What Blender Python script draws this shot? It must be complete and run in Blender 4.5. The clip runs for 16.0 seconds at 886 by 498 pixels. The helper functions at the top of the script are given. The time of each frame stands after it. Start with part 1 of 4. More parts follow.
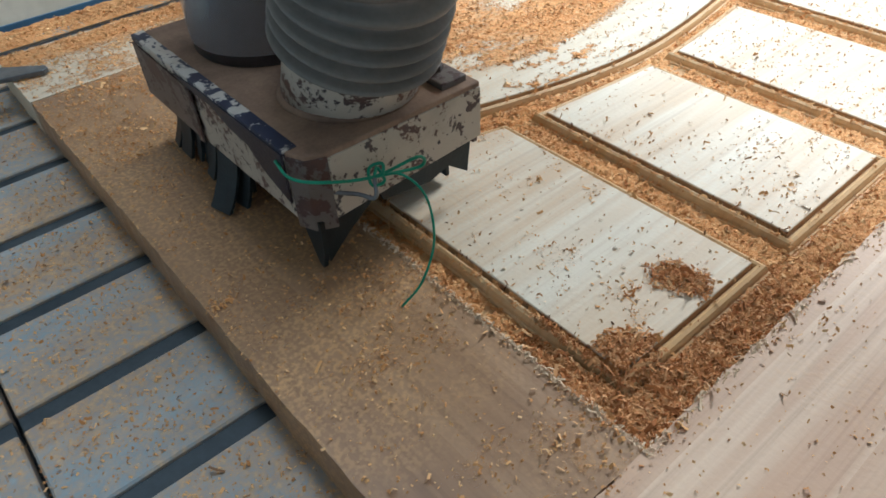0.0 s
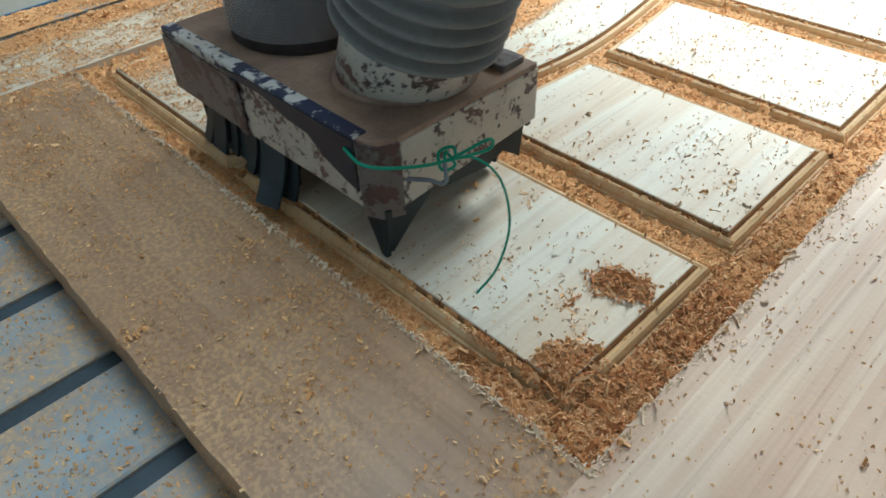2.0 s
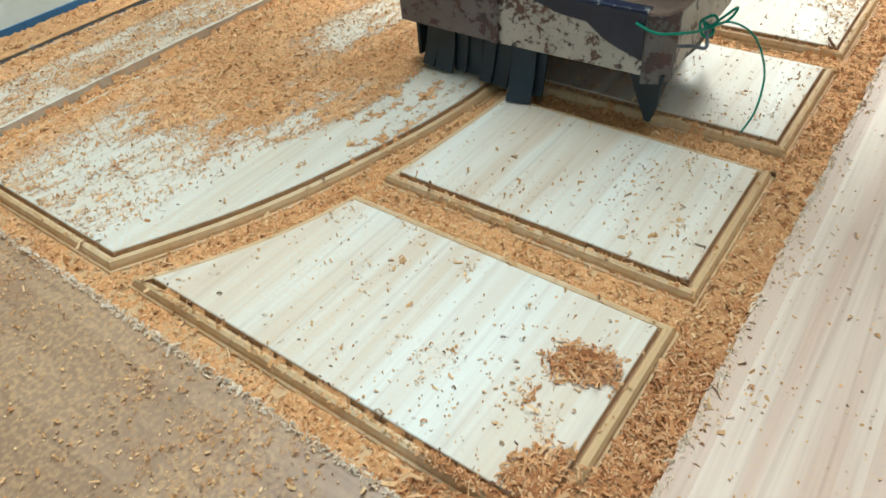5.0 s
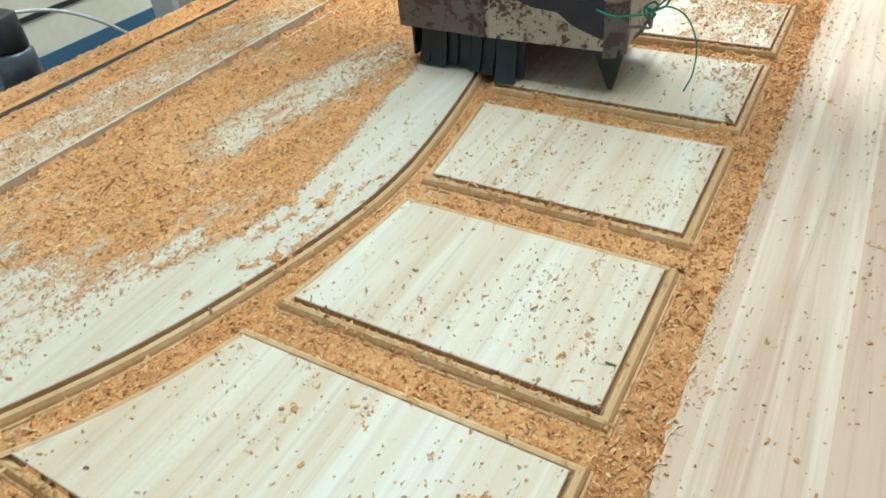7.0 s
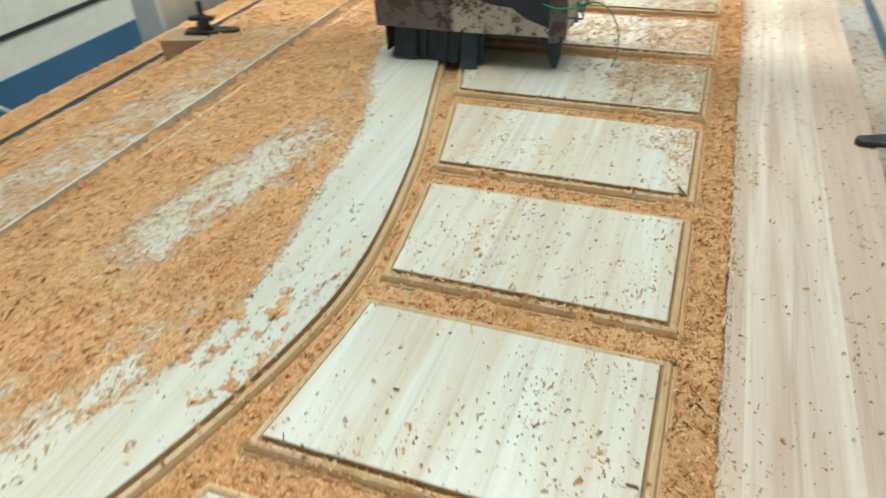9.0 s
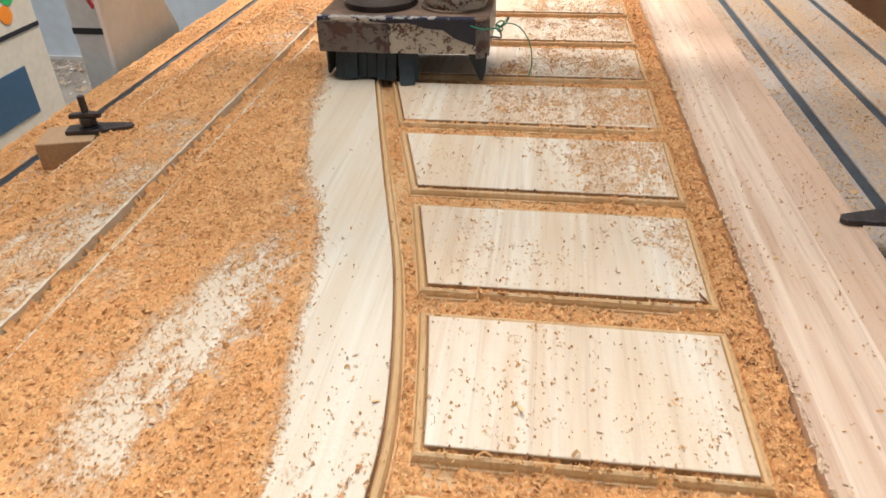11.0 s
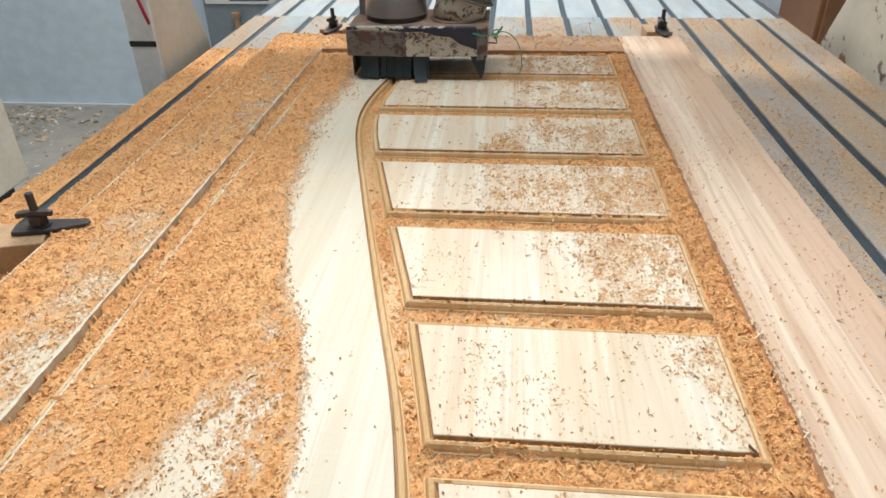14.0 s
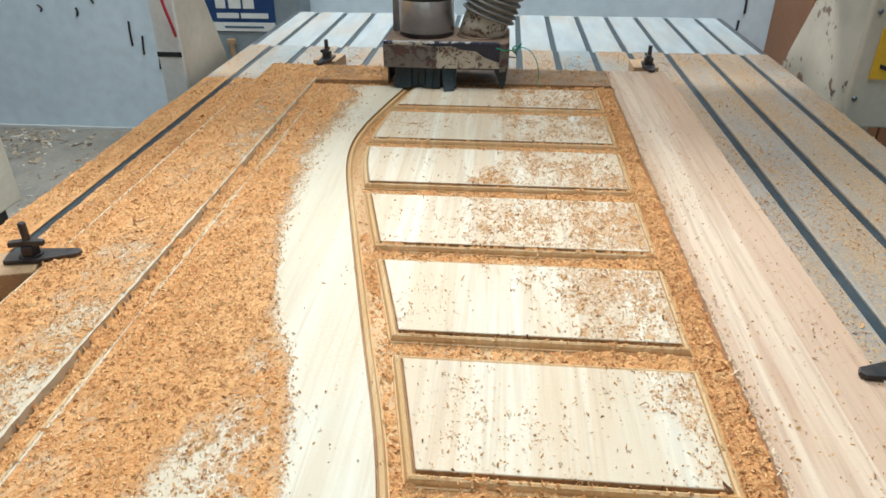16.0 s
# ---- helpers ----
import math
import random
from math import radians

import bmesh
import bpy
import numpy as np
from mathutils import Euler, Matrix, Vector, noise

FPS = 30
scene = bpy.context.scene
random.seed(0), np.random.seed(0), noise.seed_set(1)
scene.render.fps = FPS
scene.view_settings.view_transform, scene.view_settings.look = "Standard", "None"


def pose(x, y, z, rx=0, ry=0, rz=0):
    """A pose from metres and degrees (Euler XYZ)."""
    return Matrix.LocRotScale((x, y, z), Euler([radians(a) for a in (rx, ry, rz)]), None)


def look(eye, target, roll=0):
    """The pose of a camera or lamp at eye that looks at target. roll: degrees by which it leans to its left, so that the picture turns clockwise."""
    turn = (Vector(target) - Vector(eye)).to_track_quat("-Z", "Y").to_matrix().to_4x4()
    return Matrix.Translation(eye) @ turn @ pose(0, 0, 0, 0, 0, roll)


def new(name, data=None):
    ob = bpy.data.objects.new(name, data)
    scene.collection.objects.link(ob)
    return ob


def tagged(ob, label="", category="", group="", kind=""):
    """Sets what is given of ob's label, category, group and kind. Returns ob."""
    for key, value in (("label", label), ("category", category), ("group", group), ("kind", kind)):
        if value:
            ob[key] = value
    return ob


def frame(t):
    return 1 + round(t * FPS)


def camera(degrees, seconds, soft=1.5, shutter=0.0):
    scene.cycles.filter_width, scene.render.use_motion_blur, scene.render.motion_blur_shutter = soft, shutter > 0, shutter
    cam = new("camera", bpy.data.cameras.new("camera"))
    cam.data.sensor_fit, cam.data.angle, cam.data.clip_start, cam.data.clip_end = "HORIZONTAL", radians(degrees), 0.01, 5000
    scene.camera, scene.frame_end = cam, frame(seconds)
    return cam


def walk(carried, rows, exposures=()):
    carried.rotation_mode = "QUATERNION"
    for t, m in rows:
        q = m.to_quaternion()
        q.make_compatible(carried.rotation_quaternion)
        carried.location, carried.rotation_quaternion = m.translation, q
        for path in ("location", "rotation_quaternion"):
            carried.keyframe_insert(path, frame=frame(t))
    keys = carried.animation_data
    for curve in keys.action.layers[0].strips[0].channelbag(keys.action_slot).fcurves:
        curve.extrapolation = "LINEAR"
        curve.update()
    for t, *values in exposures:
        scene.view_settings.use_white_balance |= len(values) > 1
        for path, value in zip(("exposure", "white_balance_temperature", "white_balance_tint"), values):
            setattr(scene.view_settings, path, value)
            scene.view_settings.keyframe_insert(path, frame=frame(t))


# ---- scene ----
cam = camera(65.5, 16.0, 1.6, 0.4)
PATH = [
    (0, (0.136, -0.048, 0.355), (-1.03, 0.885, -0.975), -3.1),
    (0.5, (0.128, -0.039, 0.347), (-0.987, 0.949, -0.988), -1.7),
    (1, (0.127, -0.031, 0.345), (-0.965, 0.972, -0.997), -1.5),
    (1.5, (0.131, -0.019, 0.348), (-0.967, 0.99, -0.984), -2.6),
    (2, (0.132, -0.015, 0.342), (-0.963, 1.001, -0.987), -2.6),
    (2.5, (0.123, -0.018, 0.345), (-0.95, 1.04, -0.971), -2.3),
    (3, (0.112, -0.028, 0.351), (-0.89, 1.116, -0.949), -2.2),
    (3.2, (0.101, -0.027, 0.357), (-0.849, 1.133, -0.967), -2.3),
    (5.3, (0.066, 0.069, 0.337), (-0.9, 1.214, -0.987), -6.0),
    (5.5, (0.061, 0.081, 0.337), (-0.918, 1.213, -0.99), -6.5),
    (6, (0.061, 0.107, 0.342), (-0.888, 1.282, -0.969), -6.6),
    (6.5, (0.066, 0.119, 0.352), (-0.823, 1.362, -0.938), -6.1),
    (7, (0.069, 0.13, 0.361), (-0.788, 1.438, -0.887), -5.8),
    (7.5, (0.071, 0.144, 0.36), (-0.753, 1.497, -0.86), -4.8),
    (8, (0.071, 0.143, 0.369), (-0.72, 1.53, -0.835), -3.8),
    (8.5, (0.049, 0.143, 0.379), (-0.75, 1.545, -0.803), -4.0),
    (9, (-0.018, 0.167, 0.379), (-0.624, 1.664, -0.8), -3.2),
    (9.2, (-0.07, 0.178, 0.385), (-0.513, 1.734, -0.791), -1.9),
    (11.3, (-0.181, 0.297, 0.406), (-0.421, 1.951, -0.691), -1.4),
    (11.5, (-0.183, 0.317, 0.406), (-0.427, 1.982, -0.675), -1.7),
    (12, (-0.194, 0.334, 0.421), (-0.455, 2.029, -0.608), -2.2),
    (12.5, (-0.211, 0.362, 0.42), (-0.457, 2.058, -0.61), -1.9),
    (13, (-0.218, 0.376, 0.417), (-0.442, 2.069, -0.624), -1.0),
    (13.5, (-0.224, 0.393, 0.426), (-0.43, 2.076, -0.635), -1.4),
    (14, (-0.222, 0.396, 0.441), (-0.393, 2.089, -0.609), -1.1),
    (14.5, (-0.218, 0.395, 0.443), (-0.373, 2.095, -0.599), -0.6),
    (15, (-0.217, 0.389, 0.456), (-0.36, 2.114, -0.546), -0.1),
    (15.5, (-0.218, 0.389, 0.458), (-0.372, 2.119, -0.534), -0.0),
    (16, (-0.214, 0.389, 0.461), (-0.365, 2.119, -0.532), -0.1),
]
EXPOSURES = [(0, -0.2, 5750, 6), (1.5, -0.12, 5600, 0), (2.5, 0.05, 5400, -3), (3.0, 0.15, 5400, -4), (5.5, 0.22, 5750, -2), (6.5, 0.17, 5850, -4), (8.5, -0.02, 5750, -6), (9.2, -0.05, 5750, -5), (11.3, -0.22, 6900, 17), (12.5, -0.26, 6900, 17), (13.2, -0.32, 6800, 16), (14.0, -0.4, 6300, 8), (16, -0.47, 6100, 4)]
walk(cam, [(t, look(eye, target, roll)) for t, eye, target, roll in PATH], EXPOSURES)

# ---- light ----
world = bpy.data.worlds.new("world")
scene.world = world
world.use_nodes = True
wn = world.node_tree.nodes
sky = wn.new("ShaderNodeTexSky")
sky.sky_type, sky.sun_disc, sky.sun_elevation, sky.sun_rotation = "NISHITA", False, radians(50), radians(-15)
world.node_tree.links.new(sky.outputs[0], wn["Background"].inputs[0])
wn["Background"].inputs[1].default_value = 0.1


def area_lamp(name, eye, target, sx, sy, watts, colour):
    lamp = bpy.data.lights.new(name, "AREA")
    lamp.shape, lamp.size, lamp.size_y, lamp.energy, lamp.color = "RECTANGLE", sx, sy, watts, colour
    ob = new(name, lamp)
    ob.matrix_world = look(eye, target)
    return ob


# a high window, unseen, in the end wall behind the machine, placed by the gantry's shadow; and an added fill lamp over
# the table
area_lamp("window_lamp", (-0.9, 3.69, 2.40), (-0.3, 0.7, 0), 1.1, 0.75, 175, (1.0, 0.97, 0.92))
area_lamp("fill_lamp", (-0.3, 1.5, 3.12), (-0.3, 1.5, 0), 2.6, 2.2, 125, (0.93, 0.97, 1.0))

# ---- materials ----


class Nodes:
    def __init__(self, name, rough=0.6, metal=0.0):
        self.mat = bpy.data.materials.new(name)
        self.mat.use_nodes = True
        self.tree = self.mat.node_tree
        self.b = self.tree.nodes["Principled BSDF"]
        self.b.inputs["Roughness"].default_value = rough
        self.b.inputs["Metallic"].default_value = metal

    def n(self, kind, **values):
        node = self.tree.nodes.new(kind)
        for k, v in values.items():
            node.inputs[k].default_value = v
        return node

    def link(self, a, b):
        self.tree.links.new(a, b)

    def coord(self, scale=(1, 1, 1), local=False):
        if local:
            src = self.n("ShaderNodeTexCoord").outputs["Object"]
        else:
            src = self.n("ShaderNodeNewGeometry").outputs["Position"]
        m = self.n("ShaderNodeMapping")
        m.inputs["Scale"].default_value = scale
        self.link(src, m.inputs["Vector"])
        return m.outputs[0]

    def noise(self, vec, scale=1.0, detail=4.0, rough=0.55, distort=0.0):
        t = self.n("ShaderNodeTexNoise", Scale=scale, Detail=detail, Roughness=rough, Distortion=distort)
        self.link(vec, t.inputs["Vector"])
        return t.outputs["Fac"]

    def ramp(self, fac, stops):
        r = self.n("ShaderNodeValToRGB")
        el = r.color_ramp.elements
        while len(el) < len(stops):
            el.new(0.5)
        for e, (p, c) in zip(el, stops):
            e.position = p
            e.color = (c, c, c, 1) if isinstance(c, (int, float)) else (*c, 1)
        self.link(fac, r.inputs[0])
        return r.outputs[0]

    def mix(self, fac, a, b, mode="MIX"):
        m = self.n("ShaderNodeMix")
        m.data_type, m.blend_type = "RGBA", mode
        for sock, v in ((m.inputs[0], fac), (m.inputs[6], a), (m.inputs[7], b)):
            if isinstance(v, (int, float)):
                sock.default_value = v
            elif isinstance(v, tuple):
                sock.default_value = (*v, 1)
            else:
                self.link(v, sock)
        return m.outputs[2]

    def bump(self, fac, strength, dist):
        b = self.n("ShaderNodeBump", Strength=strength, Distance=dist)
        self.link(fac, b.inputs["Height"])
        self.link(b.outputs[0], self.b.inputs["Normal"])

    def done(self, colour):
        if isinstance(colour, tuple):
            self.b.inputs["Base Color"].default_value = (*colour, 1)
        else:
            self.link(colour, self.b.inputs["Base Color"])
        return self.mat


DUST = (0.56, 0.27, 0.085)
DUST_PALE = (0.72, 0.44, 0.19)


def wood(name, pale, mid, dark, film=0.35, local=False, across=False, rough=0.6, strip=9.0, grain=0.4):
    """Sawn timber glued from strips of unlike tone, grain along y, with dark figure lines and a thin uneven film of sawdust."""
    k = Nodes(name, rough)
    turn = (lambda a, b: (b, a, 3.0)) if across else (lambda a, b: (a, b, 3.0))
    fine = k.noise(k.coord(turn(150, 3.5), local), 1.0, 5, 0.6, 0.3)
    broad = k.noise(k.coord(turn(16, 0.8), local), 1.0, 4, 0.6, 1.4)
    figure = k.noise(k.coord(turn(34, 0.9), local), 1.0, 3, 0.5, 2.2)
    strips = k.n("ShaderNodeTexVoronoi", Scale=1.0, Randomness=0.9)
    strips.voronoi_dimensions = "1D"
    sep = k.n("ShaderNodeSeparateXYZ")
    k.link(k.coord(turn(strip, 0.0), local), sep.inputs[0])
    k.link(sep.outputs[1 if across else 0], strips.inputs["W"])
    tone = k.n("ShaderNodeSeparateColor")
    k.link(strips.outputs["Color"], tone.inputs[0])
    base = k.mix(k.ramp(broad, [(0.38, 0.0), (0.60, 0.95)]), pale, mid)
    base = k.mix(k.ramp(tone.outputs[0], [(0.42, 0.0), (0.60, 0.7)]), base, mid)
    base = k.mix(k.ramp(tone.outputs[1], [(0.7, 0.0), (1.0, 0.28)]), base, dark)
    base = k.mix(k.ramp(figure, [(0.58, 0.0), (0.66, grain * 0.7), (0.72, 0.05)]), base, dark)
    base = k.mix(k.ramp(fine, [(0.5, 0.0), (0.8, grain)]), base, dark)
    speck = k.noise(k.coord((70, 70, 70), local), 4.0, 2, 0.5)
    patch = k.noise(k.coord((5, 3.2, 5), local), 1.0, 5, 0.6, 0.5)
    amount = k.mix(1.0, k.ramp(speck, [(0.45, 0.15), (0.62, 1.0)]), k.ramp(patch, [(0.42, 0.0), (0.75, film)]), "MULTIPLY")
    base = k.mix(amount, base, DUST_PALE)
    k.bump(k.mix(0.5, fine, speck), 0.25, 0.0012)
    return k.done(base)


def plain(name, a, b, scale=8.0, rough=0.5, metal=0.0, bump=0.15, local=True, low=0.35, high=0.68, rough2=None):
    k = Nodes(name, rough, metal)
    f = k.noise(k.coord((1, 1, 1), local), scale, 6, 0.6, 0.2)
    fine = k.noise(k.coord((1, 1, 1), local), scale * 14, 3, 0.5)
    c = k.mix(k.ramp(f, [(low, 0.0), (high, 1.0)]), a, b)
    c = k.mix(k.ramp(fine, [(0.35, 0.0), (0.75, 0.25)]), c, tuple(v * 0.55 for v in a))
    if rough2 is not None:
        k.link(k.ramp(f, [(low, rough), (high, rough2)]), k.b.inputs["Roughness"])
    if bump:
        k.bump(k.mix(0.6, f, fine), bump, 0.002)
    return k.done(c)


def worn_paint(name, paint, under, rust, scale=22.0, keep=0.5):
    """Chipped paint: islands of bare dark metal and rust showing through."""
    k = Nodes(name, 0.45)
    v = k.coord((1, 1, 1), True)
    big = k.noise(v, scale, 8, 0.68, 0.6)
    sm = k.noise(v, scale * 5, 5, 0.6)
    grime = k.noise(v, scale * 0.5, 5, 0.6)
    chip = k.ramp(k.mix(0.35, big, sm), [(keep - 0.012, 0.0), (keep + 0.012, 1.0)])
    bare = k.mix(k.ramp(grime, [(0.4, 0.0), (0.62, 1.0)]), under, rust)
    base = k.mix(k.ramp(grime, [(0.42, 0.0), (0.72, 0.6)]), paint, tuple(c * 0.45 for c in paint))
    k.bump(chip, 0.35, 0.001)
    return k.done(k.mix(chip, base, bare))


def dusted(name, bare, grime, film, low=0.42, high=0.62, stretch=(9, 2.2, 9), rough=0.5, metal=0.0):
    """A bed surface with sawdust lying on it in drifts and specks."""
    k = Nodes(name, rough, metal)
    g = k.noise(k.coord((30, 6, 30)), 1.0, 5, 0.6)
    base = k.mix(k.ramp(g, [(0.3, 0.0), (0.7, 1.0)]), bare, grime)
    drift = k.noise(k.coord(stretch), 1.0, 6, 0.62, 0.4)
    speck = k.noise(k.coord((60, 60, 60)), 3.0, 4, 0.7)
    amount = k.ramp(k.mix(0.45, drift, speck), [(low, 0.0), (high, film)])
    tint = k.mix(k.ramp(speck, [(0.35, 0.0), (0.7, 1.0)]), (0.34, 0.20, 0.10), (0.55, 0.38, 0.21))
    k.bump(speck, 0.3, 0.002)
    return k.done(k.mix(amount, base, tint))


M_PANEL = wood("pale_panel_wood", (0.73, 0.68, 0.56), (0.63, 0.50, 0.35), (0.42, 0.29, 0.19), 0.45)
M_BIG = wood("pale_board_wood", (0.67, 0.63, 0.52), (0.60, 0.52, 0.39), (0.46, 0.34, 0.21), 0.6)
M_STILE = wood("pinkish_stile_wood", (0.71, 0.56, 0.42), (0.54, 0.355, 0.24), (0.27, 0.15, 0.09), 0.3, grain=0.45, strip=16.0)
M_RAIL = wood("brown_rail_wood", (0.37, 0.235, 0.135), (0.28, 0.165, 0.09), (0.14, 0.075, 0.04), 0.75, across=True, rough=0.42, grain=0.6)
M_FLOORCUT = wood("routed_wood", (0.62, 0.41, 0.20), (0.50, 0.29, 0.12), (0.27, 0.12, 0.045), 0.6)
M_MOULD = wood("routed_bead_wood", (0.69, 0.50, 0.28), (0.58, 0.36, 0.16), (0.36, 0.18, 0.07), 0.9)
# browner cut wood, with the shade inside the groove put into its colour
M_QUIRK = wood("shaded_groove_wood", (0.46, 0.27, 0.13), (0.36, 0.19, 0.08), (0.18, 0.08, 0.03), 0.5)
M_BLOCK = wood("clamp_block_wood", (0.50, 0.33, 0.19), (0.40, 0.25, 0.14), (0.28, 0.17, 0.09), 0.5)
M_SLAT = dusted("grey_bed_slat", (0.31, 0.385, 0.42), (0.21, 0.275, 0.31), 0.9, 0.40, 0.58)
M_SLAT_DUSTY = dusted("dusty_bed_slat", (0.33, 0.37, 0.39), (0.25, 0.28, 0.30), 0.88, 0.34, 0.56)
M_SLAT_FAR = dusted("bare_aluminium_slat", (0.40, 0.45, 0.47), (0.30, 0.34, 0.37), 0.6, 0.48, 0.66)
M_SLOT = plain("slot_metal", (0.035, 0.05, 0.062), (0.065, 0.085, 0.10), 20, 0.5, 0.3)
M_STEEL = plain("brushed_spindle_steel", (0.72, 0.78, 0.87), (0.55, 0.61, 0.70), 14, 0.25, 0.78, 0.02)
M_DARKSTEEL = plain("dark_oiled_steel", (0.045, 0.042, 0.045), (0.10, 0.085, 0.08), 40, 0.45, 0.6)
M_GREYSTEEL = plain("grey_clamp_steel", (0.22, 0.24, 0.26), (0.12, 0.13, 0.15), 40, 0.4, 0.8)
M_EDGE = worn_paint("torn_navy_and_white", (0.02, 0.026, 0.06), (0.62, 0.60, 0.56), (0.5, 0.45, 0.38), 26, 0.53)
M_NAVY = plain("navy_tape", (0.010, 0.012, 0.026), (0.02, 0.024, 0.045), 30, 0.4, 0.0, 0.2)
M_RUBBER = plain("black_rubber", (0.007, 0.014, 0.017), (0.016, 0.028, 0.032), 30, 0.55, 0.0, 0.2)
M_HOSE = plain("grey_hose_plastic", (0.155, 0.15, 0.135), (0.24, 0.225, 0.20), 16, 0.5, 0.0, 0.1)
M_GREEN = plain("green_string", (0.012, 0.25, 0.14), (0.02, 0.33, 0.2), 90, 0.6, 0.0, 0.3)
M_CREAM_WORN = worn_paint("worn_cream_paint", (0.52, 0.46, 0.37), (0.05, 0.042, 0.045), (0.13, 0.06, 0.04), 42, 0.53)
M_FACE_WORN = worn_paint("worn_dark_paint", (0.16, 0.135, 0.12), (0.045, 0.032, 0.036), (0.10, 0.048, 0.038), 30, 0.52)
M_TOPPLATE = plain("dusty_top_plate", (0.20, 0.125, 0.085), (0.38, 0.25, 0.165), 22, 0.75, 0.0, 0.3)
M_CREAM = plain("cream_machine_paint", (0.66, 0.60, 0.49), (0.56, 0.49, 0.38), 3, 0.45, 0.0, 0.05)
M_RUSTY = worn_paint("rusty_cream_paint", (0.60, 0.54, 0.44), (0.10, 0.08, 0.07), (0.20, 0.12, 0.08), 7, 0.56)
M_POSTER = plain("dark_blue_print", (0.006, 0.035, 0.13), (0.012, 0.06, 0.19), 6, 0.4, 0.0, 0.0)
M_NAVYPANEL = plain("slate_blue_panel", (0.03, 0.085, 0.15), (0.04, 0.105, 0.18), 4, 0.5, 0.0, 0.0)
M_BLACK = plain("black_plastic", (0.012, 0.012, 0.014), (0.02, 0.02, 0.022), 8, 0.5)
M_WHITE = plain("white_enamel", (0.78, 0.78, 0.76), (0.66, 0.66, 0.64), 6, 0.4, 0.0, 0.0)
M_WALL = plain("bluish_white_wall_paint", (0.76, 0.86, 0.94), (0.68, 0.79, 0.89), 1.3, 0.7, 0.0, 0.1, False)
M_CONCRETE = plain("dusty_concrete", (0.30, 0.28, 0.25), (0.42, 0.38, 0.32), 7, 0.85, 0.0, 0.4, False)
M_GREYBOX = plain("grey_enclosure_paint", (0.20, 0.24, 0.27), (0.25, 0.29, 0.32), 3, 0.5, 0.0, 0.0)
M_BROWN = plain("brown_veneer", (0.22, 0.095, 0.04), (0.28, 0.13, 0.06), 3, 0.5, 0.0, 0.05)
M_YELLOW = plain("yellow_sign", (0.80, 0.47, 0.02), (0.74, 0.42, 0.02), 8, 0.45, 0.0, 0.0)
M_RED = plain("red_tube", (0.55, 0.04, 0.08), (0.45, 0.03, 0.06), 12, 0.4, 0.0, 0.0)
M_GREENDOT = plain("green_print", (0.02, 0.42, 0.12), (0.02, 0.38, 0.1), 8, 0.45, 0.0, 0.0)
M_ORANGEDOT = plain("orange_print", (0.85, 0.25, 0.02), (0.8, 0.22, 0.02), 8, 0.45, 0.0, 0.0)
M_BLUEDOT = plain("blue_print", (0.03, 0.12, 0.5), (0.03, 0.1, 0.45), 8, 0.45, 0.0, 0.0)


def dust_material(name, deep, lit, dim, fleck):
    k = Nodes(name, 0.95)
    grain = k.noise(k.coord((1, 1, 1)), 420, 3, 0.7)
    clump = k.noise(k.coord((1, 0.55, 1)), 45, 5, 0.65, 0.6)
    drift = k.noise(k.coord((1, 0.35, 1)), 9, 4, 0.6, 0.4)
    c = k.mix(k.ramp(drift, [(0.35, 0.0), (0.65, 1.0)]), deep, lit)
    c = k.mix(k.ramp(clump, [(0.42, 0.0), (0.66, 0.8)]), c, dim)
    c = k.mix(k.ramp(grain, [(0.5, 0.0), (0.7, 0.7)]), c, fleck)
    k.bump(k.mix(0.5, grain, clump), 0.8, 0.003)
    return k.done(c)


def chip_material(name="wood_shaving", tones=((0.47, 0.21, 0.07), (0.61, 0.31, 0.11), (0.72, 0.42, 0.175), (0.80, 0.52, 0.255))):
    k = Nodes(name, 0.85)
    r = k.n("ShaderNodeNewGeometry").outputs["Random Per Island"]
    return k.done(k.ramp(r, list(zip((0.0, 0.25, 0.65, 1.0), tones))))


def dark_chip_material():
    k = Nodes("brown_shaving", 0.85)
    r = k.n("ShaderNodeNewGeometry").outputs["Random Per Island"]
    return k.done(k.ramp(r, [(0.0, (0.17, 0.095, 0.05)), (0.5, (0.36, 0.21, 0.105)), (1.0, (0.64, 0.42, 0.23))]))


M_DUST = dust_material("orange_sawdust", (0.64, 0.287, 0.092), (0.74, 0.395, 0.16), (0.48, 0.195, 0.058), (0.85, 0.57, 0.30))
M_DUST_RED = dust_material("reddish_shavings", (0.56, 0.25, 0.082), (0.64, 0.34, 0.135), (0.42, 0.165, 0.052), (0.72, 0.45, 0.22))
M_CHIP, M_CHIP_DARK = chip_material(), dark_chip_material()


